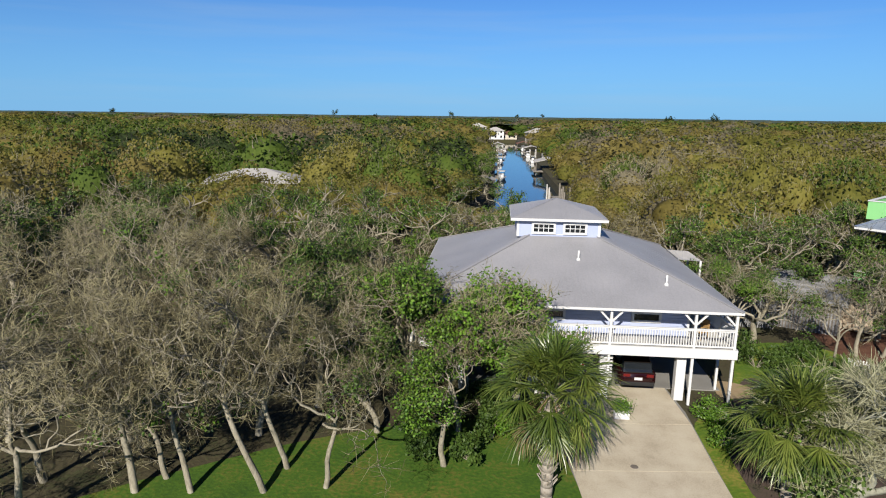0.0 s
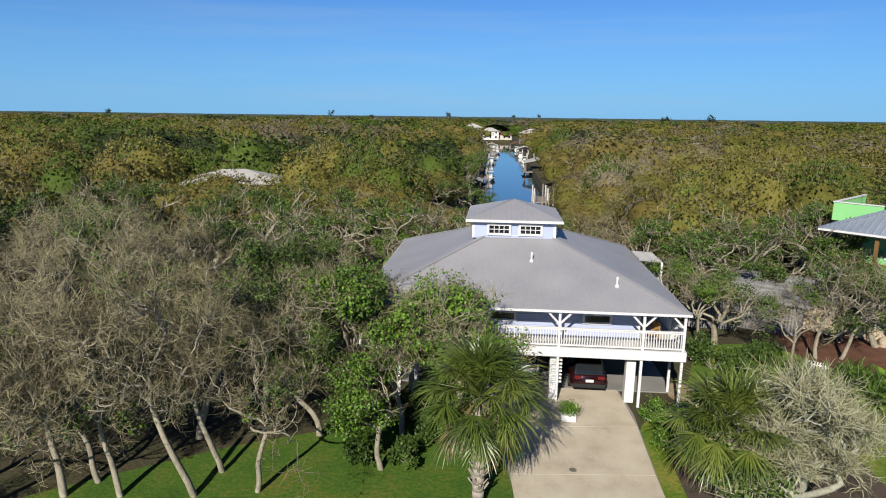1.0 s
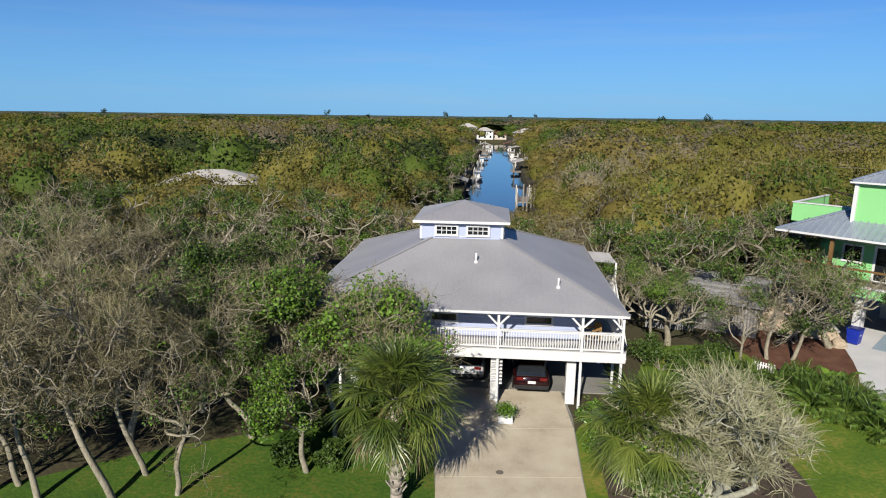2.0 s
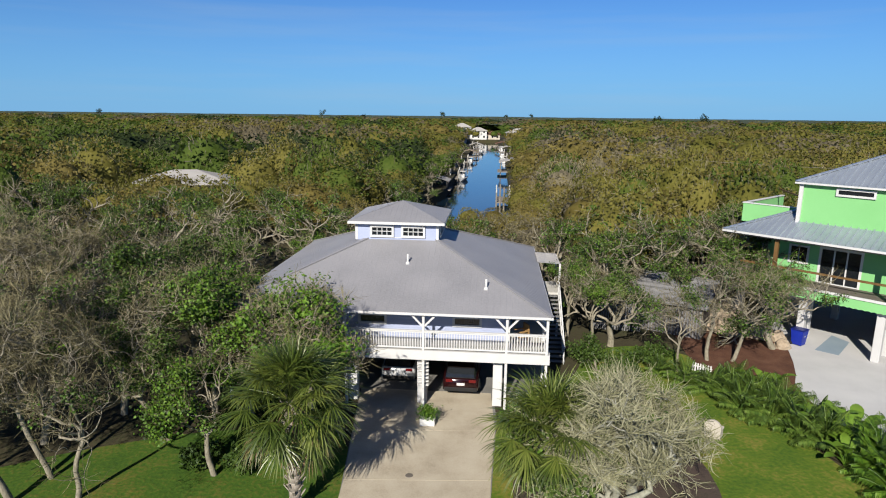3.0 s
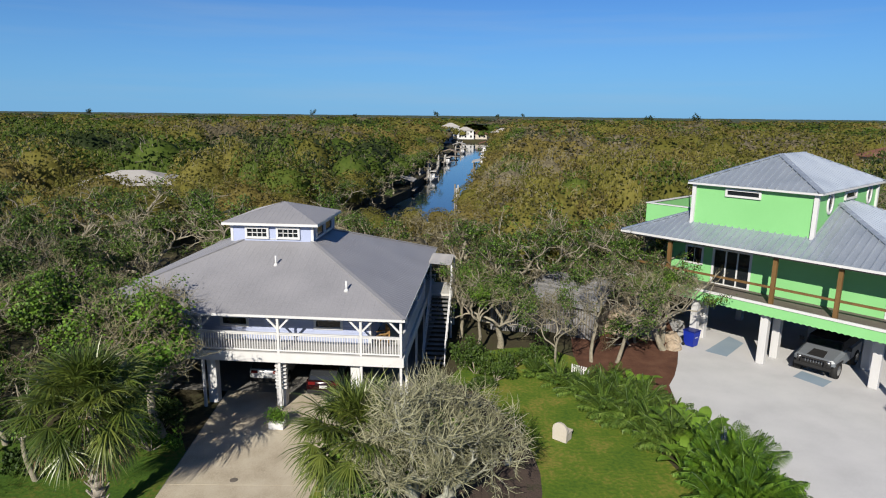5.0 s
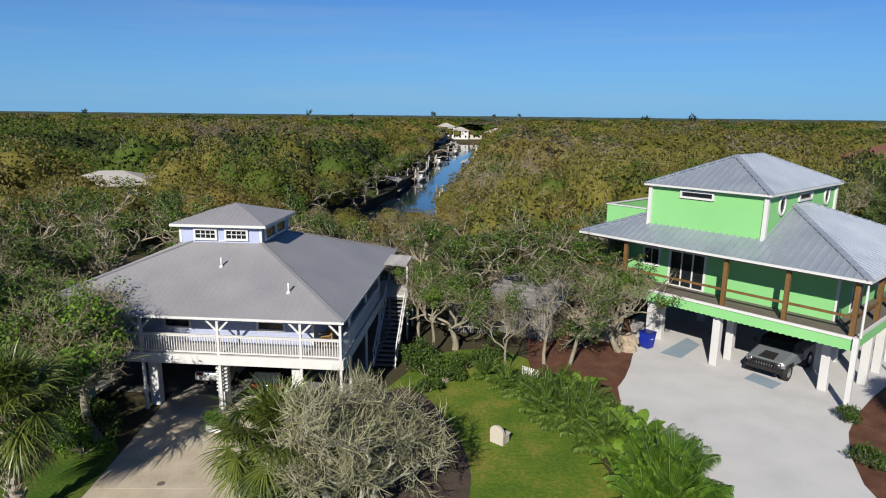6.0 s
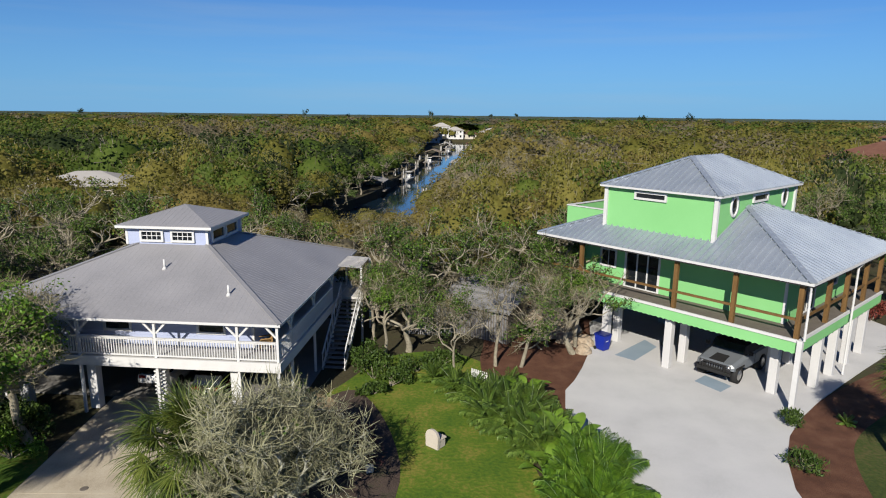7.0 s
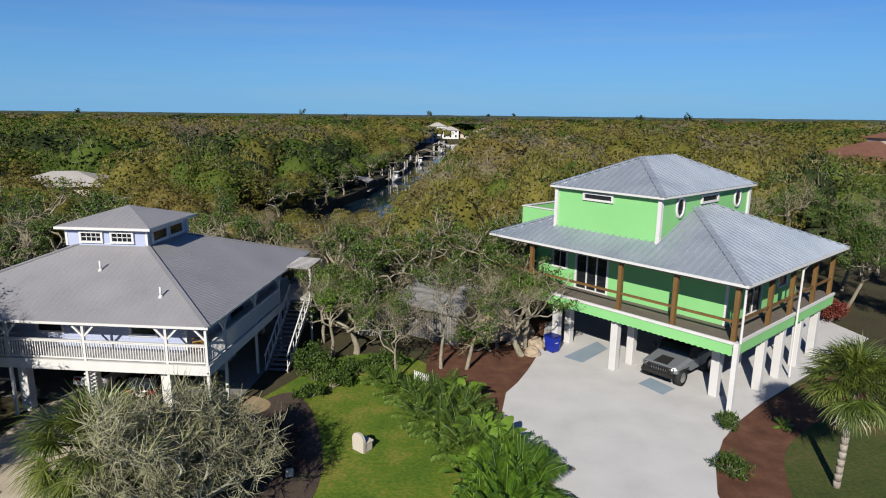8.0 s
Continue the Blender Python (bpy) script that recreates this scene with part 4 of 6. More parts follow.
def fan_palm(label, trunk_h, fronds, radius, dead, at, lean=0.0, r0=0.2, boots=True, heading=0.0):
    """A cabbage palm: scaly trunk, crown of drooping fan fronds, each frond a part."""
    ob = thing("palm_tree", pose(*at, lean, 0, heading), label, "palm tree")
    bm = bmesh.new()
    seg = 14
    for i in range(seg):
        z0, z1 = trunk_h * i / seg, trunk_h * (i + 1) / seg
        rod(bm, (0, 0, z0), (0, 0, z1 + 0.03), r0 * (1.05 if boots and i % 2 else 1.0), r0, 12)
    part("trunk", bm, M["palm_trunk"], ob, "", True)
    if boots:
        bm = bmesh.new()
        for i in range(70):
            z = trunk_h * (0.15 + 0.83 * i / 70)
            a = i * 2.4
            c, s = math.cos(a), math.sin(a)
            bar(bm, (c * r0 * 0.8, s * r0 * 0.8, z), (c * (r0 + 0.16), s * (r0 + 0.16), z + 0.3), 0.09, 0.04)
        part("trunk_husk", bm, M["palm_trunk"], ob, "criss-cross husk of old leaf bases")
    for i in range(fronds):
        gone = i < dead
        el = -0.95 + rng.normal() * 0.16 if gone else (-0.75 + 2.2 * ((i - dead + 0.5) / (fronds - dead)) + rng.normal() * 0.14)
        az = i * 2.39996 + rng.normal() * 0.25
        stem = radius * (0.62 if el < 0.9 else 0.5) * rng.uniform(0.85, 1.1)
        h = np.array([math.cos(az), math.sin(az), 0])
        d = h * math.cos(el) + np.array([0, 0, math.sin(el)])
        hub = np.array([0, 0, trunk_h]) + d * stem
        side = np.array([-math.sin(az), math.cos(az), 0])
        up = np.cross(d, side) * -1.0
        vs, fs = [], []
        n, at_ = 40, 0
        pv, pf = tube_arrays([np.array([0, 0, trunk_h - 0.1]), np.array([0, 0, trunk_h]) + d * stem * 0.5 + np.array([0, 0, 0.05]), hub], [0.035, 0.025, 0.02], 4)
        vs.append(pv)
        fs.append(pf)
        at_ = len(pv)
        L = radius * 0.5 * rng.uniform(0.85, 1.15)
        for k in range(n):
            th = (k / (n - 1) - 0.5) * 4.4
            fold = up * (0.12 * rng.normal() + 0.1 * abs(math.sin(th)))
            ld = unit(d * math.cos(th) + side * math.sin(th) + fold)
            w = unit(np.cross(ld, up) + up * 0.35 * (1 if k % 2 else -1)) * 0.024
            length = L * (0.7 + 0.3 * math.cos(th)) * rng.uniform(0.85, 1.1)
            p = hub.copy()
            dd = ld.copy()
            pts = []
            for s, ww in ((0.0, 0.5), (0.35, 1.0), (0.68, 0.7), (1.0, 0.05)):
                if s:
                    dd = unit(dd + np.array([0, 0, -0.06 - (0.8 if gone else 0.34) * s * s]))
                    p = p + dd * length * 0.34
                pts += [p + w * ww, p - w * ww]
            vs.append(np.array(pts))
            fs.append(np.array([[0, 1, 3, 2], [2, 3, 5, 4], [4, 5, 7, 6]]) + at_)
            at_ += 8
        fr = new("frond", mesh_from("frond", np.concatenate(vs), np.concatenate(fs), [M["palm_dead"] if gone else M["palm"]]))
        fr.parent = ob
    return ob


def shrub(name, label, size, height, leaves, leaf_l, leaf_w, material, at, category="shrub", up=0.8, stems=9, group=""):
    """A low bush: stems from the root and leaves in uneven clumps."""
    ob = thing(name, pose(*at), label, category, group)
    bm = bmesh.new()
    heads = []
    for i in range(stems):
        a, r = rng.uniform(0, 6.28), size * math.sqrt(rng.uniform(0.02, 1))
        tip = (r * math.cos(a), r * math.sin(a), height * (1 - 0.45 * (r / size) ** 2) * rng.uniform(0.6, 1.0))
        rod(bm, (tip[0] * 0.1, tip[1] * 0.1, 0), tip, 0.03, 0.01, 4)
        heads.append(tip)
    part("stems", bm, M["bark"], ob)
    h = np.array(heads)
    k = leaves // stems
    c = np.repeat(h, k, 0) + np.clip(rng.normal(size=(len(h) * k, 3)), -1.6, 1.6) * np.array([size * 0.22, size * 0.22, height * 0.17])
    c[:, 2] = np.abs(c[:, 2])
    v, f = leaf_quads(c, leaf_l, leaf_w, up, np.concatenate([c[:, :2], np.zeros((len(c), 1))], 1) * 0.5)
    fo = new("foliage", mesh_from("foliage", v, f, [material]))
    fo.parent = ob
    return ob


# far woods: many crowns, each of leaf clumps over a dark lumpy heart, joined as one
def in_canal(x, y, margin=1.6):
    if y < 84 - margin or y > 376:
        return False
    l = np.interp(y, [84, 120, 318, 372], [2, 10, 26.5, 29.5])
    r = np.interp(y, [84, 120, 318, 372], [18.5, 23, 40.5, 43])
    return l - margin < x < r + margin


CLEAR = [(-34, 12, 44, 63), (-9, 18, 26.5, 47.5), (14, 34, 18, 49), (27, 60, 16, 56), (44, 74, 40, 64), (-34, -16, 78, 95), (88, 114, 106, 126)]


def woods_at(x, y):
    if in_canal(x, y):
        return False
    return not any(x0 < x < x1 and y0 < y < y1 for x0, x1, y0, y1 in CLEAR)


def leaf_shingles(centres, normals, size, loose=0.55):
    """Broad leaf sprays that lie roughly along a crown's surface."""
    n = len(centres)
    nn = unit(normals + rng.normal(size=(n, 3)) * loose)
    u = unit(np.cross(nn, rng.normal(size=(n, 3))))
    w = np.cross(nn, u)
    l = (size * rng.uniform(0.6, 1.35, n))[:, None] / 2
    k = (size * rng.uniform(0.6, 1.1, n))[:, None] / 2
    v = np.stack([centres - u * l, centres + w * k, centres + u * l, centres - w * k], 1).reshape(-1, 3)
    return v, np.arange(4 * n).reshape(n, 4)


_tubes, _tips = grow(8.0, 1.0, 2.0, 4, 0.3, 2, 0.2)
BV, BF, _ = joined([(a_, b_, 0) for a_, b_ in _tubes])
BV = BV / BV[:, 2].max()
TINTS = ("grey_brown", "olive", "wood_green", "dark_leaf", "straw")
CR, CT = 4.7, 8.7                                      # radius and top of the model crown


def crown_form(count, leaf, clumps, bare, g=12, rows=6, deep=4.3):
    """A crown of billowing clumps: leaf sprays and bare twigs over a lumpy inner mass; model size."""
    size = np.array([CR, CR, deep])
    mid = np.array([0, 0, CT - deep])
    k = np.arange(clumps) + 0.5
    cz, ca = 1.02 - 1.25 * k / clumps, k * 2.39996
    cr = np.sqrt(np.maximum(0, 1 - np.clip(cz, -1, 1) ** 2))
    hub = np.stack([cr * np.cos(ca), cr * np.sin(ca), cz], 1) * (0.7 + rng.normal(size=(clumps, 1)) * 0.1)
    rad = rng.uniform(0.3, 0.5, clumps)
    pick = rng.choice(clumps, count * 2, p=rad ** 2 / (rad ** 2).sum())
    d = unit(rng.normal(size=(count * 2, 3)) + unit(hub[pick]) * 0.7)
    q = hub[pick] + d * rad[pick][:, None] * rng.uniform(0.8, 1.1, count * 2)[:, None]
    gap = (np.linalg.norm(q[:, None] - hub[None], axis=2) / rad[None] < 0.74).any(1)
    q, d = q[~gap][:count], d[~gap][:count]
    at = mid + q * size
    ga, ge = np.meshgrid(np.linspace(0, 2 * np.pi, g, endpoint=False), np.linspace(-0.5, 1.5, rows), indexing="ij")
    heart = np.stack([np.cos(ge) * np.cos(ga), np.cos(ge) * np.sin(ga), np.sin(ge)], -1).reshape(-1, 3)
    hi, hj = np.meshgrid(np.arange(g), np.arange(rows - 1), indexing="ij")
    hf = np.stack([hi * rows + hj, ((hi + 1) % g) * rows + hj, ((hi + 1) % g) * rows + hj + 1, hi * rows + hj + 1], -1).reshape(-1, 4)
    heart = heart * rng.uniform(0.7, 0.84, (len(heart), 1)) * (0.85 if bare > 0.5 else 1.0)
    twig = rng.random(len(at)) < bare
    pieces = [(mid + heart * size, hf, 0)]
    if (~twig).any():
        v, f = leaf_shingles(at[~twig], d[~twig] + np.array([0, -0.3, 0.4]), leaf, 0.8)
        pieces.append((v, f, 0))
    if twig.any():
        v, f = leaf_quads(at[twig], leaf * 2.6, leaf * 0.15, 0.35, d[twig] * 1.1)
        pieces.append((v, f, 1))
    return joined(pieces)


def tint_at(x, y):
    t = 1.25 * noise.noise(Vector((x * 0.02, y * 0.012, 2.0))) + rng.normal() * 0.2
    return 0 if t < -0.4 else 4 if t < -0.16 else 1 if t < 0.2 else 2 if t < 0.56 else 3


def woods(name, label, trees, forms, forms_bare, limbs=0.0):
    """Crowns at the given (x, y, radius, top), joined into one."""
    pieces = []
    for x, y, r, top in trees:
        kind = tint_at(x, y)
        v, f, ix = (forms_bare if kind == 0 else forms)[int(rng.integers(3))]
        t = rng.uniform(0, 6.28)
        c, s_ = math.cos(t) * r / CR, math.sin(t) * r / CR
        q = np.stack([v[:, 0] * c - v[:, 1] * s_ + x, v[:, 0] * s_ + v[:, 1] * c + y, v[:, 2] * top / CT], 1)
        pieces.append((q, f[ix == 0], kind))
        if (ix == 1).any():
            pieces.append((np.zeros((0, 3)), f[ix == 1] - len(q), 0))
        if rng.random() < limbs * (2.2 if kind in (0, 4) else 1.0):
            q = BV * np.array([r * 1.4, r * 1.4, top * rng.uniform(0.9, 1.02)]) + np.array([x, y, 0])
            pieces.append((q, BF, 5))
    v, f, ix = joined(pieces)
    ob = new(name, mesh_from(name, v, f, [M[k] for k in TINTS] + [M["bark"]], ix))
    ob.data.polygons.foreach_set("use_smooth", np.ones(len(f), bool))
    return tagged(ob, label, "woods", kind="stuff")


M["olive"] = mat("olive_foliage", [(0.14, 0.148, 0.022), (0.225, 0.215, 0.037), (0.3, 0.27, 0.058)], 0.12, 0.8, 0, 1.3, island=0.07, per_object=0.3, translucent=0.45)
M["wood_green"] = mat("wood_green_foliage", [(0.065, 0.118, 0.013), (0.115, 0.178, 0.022), (0.175, 0.232, 0.035)], 0.12, 0.8, 0, 1.3, island=0.07, per_object=0.3, translucent=0.45)
M["dark_leaf"] = mat("dark_leaf_foliage", [(0.022, 0.042, 0.01), (0.042, 0.068, 0.016), (0.075, 0.105, 0.026)], 0.12, 0.8, 0, 1.3, island=0.07, per_object=0.3, translucent=0.45)
M["straw"] = mat("straw_foliage", [(0.18, 0.148, 0.032), (0.27, 0.22, 0.055), (0.35, 0.29, 0.09)], 0.12, 0.8, 0, 1.3, island=0.07, per_object=0.3, translucent=0.45)
M["grey_brown"] = mat("grey_brown_foliage", [(0.16, 0.135, 0.075), (0.25, 0.215, 0.13), (0.36, 0.315, 0.2)], 0.12, 0.8, 0, 1.3, island=0.07, per_object=0.3, translucent=0.45)
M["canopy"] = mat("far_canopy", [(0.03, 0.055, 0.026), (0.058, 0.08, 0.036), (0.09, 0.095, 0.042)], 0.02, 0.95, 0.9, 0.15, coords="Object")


def tallest(x, y):
    """How high crowns stand: low along the canal and on the plots between the house and the water."""
    l = np.interp(y, [50, 84, 120, 318, 372], [-2, 2, 10, 26.5, 29.5])
    r = np.interp(y, [50, 84, 120, 318, 372], [20, 18.5, 23, 40.5, 43])
    if 376 < y < 460 and -4 < x < 62:
        return 5.4
    if y > 385:
        return 99.0
    off = max(l - x, x - r, 0.0)
    if -30 < x < -8 and 63 < y < 80:
        return 6.4
    if y < 84:
        return np.interp(y, [46, 60, 84], [6.0, 4.4, 2.2]) + off * 0.55
    return (3.6 if x < l else 3.3) + off * 0.68


def scatter(y0, y1, step, jitter, r, top, half):
    out = []
    y = y0
    while y < y1:
        x = -half(y)
        while x < half(y) + 23:
            px, py = x + rng.normal() * jitter, y + rng.normal() * jitter
            rr, tt = r * rng.uniform(0.75, 1.3), top * rng.uniform(0.66, 1.2)
            cap = tallest(px, py)
            if woods_at(px, py) and not in_canal(px, py, rr * 0.35):
                out.append((px, py, min(rr, max(1.4, cap * 0.6)), min(tt, cap)))
            x += step
        y += step * 0.9
    return out


near_w = scatter(48, 100, 5.6, 1.5, 3.7, 8.8, lambda y: 4 + 0.73 * y)
mid_w = scatter(100, 230, 8.4, 2.4, 5.6, 9.4, lambda y: 6 + 0.73 * y)
far_w = scatter(230, 400, 12, 3.4, 7.6, 9.8, lambda y: 30 + 0.78 * y)
last_w = scatter(400, 700, 18, 5, 11, 10.0, lambda y: 30 + 0.78 * y)
near_w += [(-23.5, 75, 3.0, 7.4)]
WOOD_LABEL = {"grey_brown": "bare grey-brown oak of the woods", "olive": "olive-leaved oak of the dense woods", "wood_green": "green-leaved oak of the dense woods", "dark_leaf": "dark evergreen oak of the woods", "straw": "oak with dry golden-brown leaves in the woods"}
wood_trees = {}
for kind, tint_name in enumerate(TINTS):
    for k in range(3):
        v, f, ix = crown_form(1250, 0.4, 19, 0.75 if kind == 0 else 0.25, 11, 6)
        ob = thing("oak_tree", pose(0, -60, 0), WOOD_LABEL[tint_name], "tree", "oaks of the woods")
        cr = new("crown", mesh_from("crown", v, f, [M[tint_name], M["twig"]], ix))
        cr.data.polygons.foreach_set("use_smooth", np.ones(len(f), bool))
        cr.parent = ob
        tr = new("trunk", mesh_from("trunk", BV * np.array([CR * 1.35, CR * 1.35, CT * (1.02 if kind == 0 else 0.95)]), BF, [M["bark"]]))
        tr.parent = ob
        wood_trees[kind, k] = ob
for x, y, r, top in near_w:
    copy_thing(wood_trees[tint_at(x, y), int(rng.integers(3))], pose(x, y, 0, 0, 0, rng.uniform(0, 360)) @ Matrix.Diagonal((r / CR, r / CR, top / CT, 1)))
for ob in wood_trees.values():
    for o in (*ob.children_recursive, ob):
        bpy.data.objects.remove(o)
woods("middle_woods", "olive and brown crowns of dense oak woods", mid_w, [crown_form(400, 0.6, 16, 0.12, 9, 5) for _ in range(3)], [crown_form(400, 0.6, 16, 0.45, 9, 5) for _ in range(3)], 0.25)
woods("far_woods", "olive and brown tree crowns beyond the canal plots", far_w, [crown_form(150, 0.85, 12, 0.0, 8, 4, 3.4) for _ in range(3)], [crown_form(150, 0.85, 12, 0.2, 8, 4, 3.4) for _ in range(3)])
woods("distant_woods", "olive and brown tree crowns towards the horizon", last_w, [crown_form(90, 0.95, 10, 0.0, 7, 4, 3.0) for _ in range(3)], [crown_form(90, 0.95, 10, 0.2, 7, 4, 3.0) for _ in range(3)])

# bumpy canopy sheet to the horizon, its dark colour standing for shade under crowns
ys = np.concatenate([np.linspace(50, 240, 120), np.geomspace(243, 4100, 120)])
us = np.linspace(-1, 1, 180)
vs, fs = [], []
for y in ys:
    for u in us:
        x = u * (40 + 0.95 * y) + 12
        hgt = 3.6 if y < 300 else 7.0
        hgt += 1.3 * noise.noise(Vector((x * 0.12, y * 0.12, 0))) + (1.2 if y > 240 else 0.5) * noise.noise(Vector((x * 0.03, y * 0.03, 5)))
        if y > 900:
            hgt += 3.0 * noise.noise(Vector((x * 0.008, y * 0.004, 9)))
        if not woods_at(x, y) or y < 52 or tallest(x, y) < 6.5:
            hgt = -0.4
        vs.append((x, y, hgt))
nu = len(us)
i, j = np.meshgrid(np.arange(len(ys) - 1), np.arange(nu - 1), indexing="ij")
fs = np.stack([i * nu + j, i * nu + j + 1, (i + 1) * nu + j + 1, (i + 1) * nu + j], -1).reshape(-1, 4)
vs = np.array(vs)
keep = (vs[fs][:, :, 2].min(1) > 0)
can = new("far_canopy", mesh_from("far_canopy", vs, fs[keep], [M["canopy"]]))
tagged(can, "unbroken woodland canopy that reaches the horizon, dark as shade under nearer crowns", "woods", kind="stuff")

# the bare grove on the west lawn
bare = [oak("oak_tree", "nearly bare grey oak with fine twigs", 8.6, h_, 0.8, 0.14, 0.07, 0.3, 7, limbs=l_, gnarl=0.42, rise=0.55) for h_, l_ in ((2.6, 4), (3.2, 3), (3.6, 4), (2.9, 3))]
mixed = [oak("oak_tree", "gnarled oak with grey twigs and patchy green leaves", 8.4, 3.0, 0.9, 0.18, 0.5, 0.12, 3, gnarl=0.4, rise=0.45) for _ in range(3)]
lush = [oak("oak_tree", "leafy green oak with some bare twigs", 7.0, 2.8, 1.0, 0.17, 0.5, 0.55, 3, gnarl=0.36, rise=0.35) for _ in range(2)]
dense = [oak("oak_tree", "low wide oak with dense bright green leaves", 6.1, 2.4, 1.5, 0.17, 0.4, 0.92, 3, limbs=5, gnarl=0.42, clump=0.62) for _ in range(2)]
twisted = [oak("oak_tree", "twisted pale-limbed oak with thin green tufts", 6.9, 1.7, 1.15, 0.22, 0.38, 0.2, 6, levels=3, limbs=5, gnarl=0.4) for _ in range(4)]
open_oaks = [oak("oak_tree", "sparse twisted oak with pale bare limbs", 7.0, 2.2, 0.72, 0.13, 0.13, 0.2, 2, levels=4, limbs=l_, gnarl=0.36) for l_ in (3, 4, 3)]
lichen = [oak("oak_tree", "grey-green lichen-covered bare oak", 4.6, 0.7, 1.45, 0.22, 0.2, 0.1, 8, limbs=6, lichen=True, gnarl=0.46, twig_w=0.021) for _ in range(2)]


def plant(pool, places, group, z=0.0, lean=3.5):
    for x, y, s in places:
        ob = pool[int(rng.integers(len(pool)))]
        copy_thing(ob, pose(x, y, z, rng.normal() * lean, rng.normal() * lean, rng.uniform(0, 360)) @ Matrix.Diagonal((s * rng.uniform(0.92, 1.2), s * rng.uniform(0.88, 1.1), s * rng.uniform(0.9, 1.06), 1)))["group"] = group


plant(bare, [(-11.4, 20.9, 0.95), (-10.6, 21.8, 0.85), (-9.3, 20.9, 0.85), (-6.6, 21.0, 1.0), (-6.1, 22.6, 0.8), (-4.3, 21.3, 0.85), (-15.2, 21.5, 1.0), (-13.4, 24.6, 1.0), (-8.0, 25.2, 1.0), (-18.5, 24.4, 1.05), (-16.5, 28.6, 1.0), (-10.4, 29, 1.05), (-21.5, 29.8, 1.05), (-14.5, 33, 1.05), (-20, 34.8, 1.05), (-26, 31.5, 1.0), (-13, 38.5, 1.0)], "oaks of the west grove", lean=3.0)
plant(mixed, [(-8.0, 33, 1.0), (-27, 38, 1.05), (-6.6, 38, 0.9), (-4.4, 32, 0.9), (-5.9, 28.0, 0.9), (-2.8, 25.6, 0.78), (-20, 41.5, 1.05), (-33, 37, 1.05), (-33, 44, 1.1), (-26, 45.5, 1.05), (-23.5, 25.2, 0.95)], "oaks of the west grove")
plant(twisted, [(-12, 44, 1.05), (-5.4, 43.5, 0.9), (-18, 47.5, 1.0), (-8.5, 47.5, 0.95)], "oaks of the west grove")
plant(lush, [(0.2, 22.9, 0.85), (0.9, 25.8, 0.92), (-1.6, 28.2, 1.0), (-1.8, 31.6, 0.95)], "leafy oaks by the house")
plant(dense, [(3.7, 26.4, 1.14), (1.3, 27.4, 1.1)], "leafy oaks by the house")
plant(open_oaks, [(22.8, 33.6, 0.82), (25.2, 35.4, 0.9), (26.7, 35.3, 0.85), (28.8, 38.6, 0.85)], "oaks between the houses")
plant(twisted, [(20.0, 37.6, 0.8), (30.2, 37.4, 0.82), (20.0, 42.6, 1.0), (18.6, 46, 1.1), (24.6, 45.2, 1.0), (29.5, 44, 1.05), (28.4, 42.4, 0.9), (22.0, 45.6, 1.0), (23.5, 48.5, 1.1), (31.5, 48.5, 1.1), (13, 49, 0.9), (6, 50, 0.95), (27.4, 49.5, 1.1), (35, 53, 1.1)], "oaks between the houses")
plant(twisted, [(-30 + 5.6 * i + 2.2 * (j % 2) + float(rng.normal()) * 0.8, 51.5 + 4.6 * j + float(rng.normal()) * 0.8, float(rng.uniform(0.95, 1.2))) for i in range(8) for j in range(3) if not (i > 5 and j > 1) and (i + 2 * j) % 3], "oaks behind the lavender house")
plant(twisted, [(float(np.interp(y, [84, 120, 318], [2, 10, 26.5])) - 0.9 - 2.4 * (k % 2), y, float(rng.uniform(0.65, 0.85))) for k, y in enumerate((89, 95, 101, 107, 114, 121, 138, 147, 157, 169, 182))], "bare oaks on the canal bank")
plant(mixed, [(50.5, 49, 0.9), (56.5, 47, 1.0), (60, 53, 1.0), (53, 57.5, 1.0), (46.5, 60, 0.95), (59, 61.5, 1.05), (66.5, 58, 1.0), (64.5, 46.5, 0.95), (71, 51.5, 1.0), (58.5, 41.5, 0.8)], "oaks beyond the green house")
plant(lush, [(30.6, 38.6, 0.72), (-1.0, 50, 0.8), (18.6, 37.0, 0.7), (17.6, 39.4, 0.76)], "leafy oaks by the house")
plant(lichen, [(16.6, 21.8, 1.24), (15.2, 20.3, 1.22), (14.4, 22.4, 0.85)], "grey shrubs by the drive")
# extra oaks, mostly out of view, added to shade the grove floor
plant(bare, [(-17.6, 20.4, 0.95), (-14.2, 19.0, 0.9), (-19.5, 22.4, 1.0), (-22.5, 22.0, 1.0)], "oaks of the west grove")
for ob in bare + mixed + open_oaks + lush + lichen + dense + twisted:
    for o in (*ob.children_recursive, ob):
        bpy.data.objects.remove(o)

fan_palm("cabbage palm with green fan fronds beside the drive", 4.4, 72, 2.5, 9, (4.0, 20.6, 0), 0, 0.22)
fan_palm("short cabbage palm with dense green fan fronds", 3.1, 70, 2.5, 7, (13.15, 21.0, 0), 0, 0.22)
fan_palm("slender cabbage palm on the east lawn", 4.6, 84, 1.9, 6, (41.1, 23.7, 0), 2, 0.14, False)


# ---- cars ----
def loft(bm, rings, caps=True):
    vr = [[bm.verts.new(p) for p in r] for r in rings]
    n = len(rings[0])
    for a, b in zip(vr, vr[1:]):
        for i in range(n):
            bm.faces.new((a[i], a[(i + 1) % n], b[(i + 1) % n], b[i]))
    if caps:
        bm.faces.new(vr[0][::-1])
        bm.faces.new(vr[-1])
    return bm


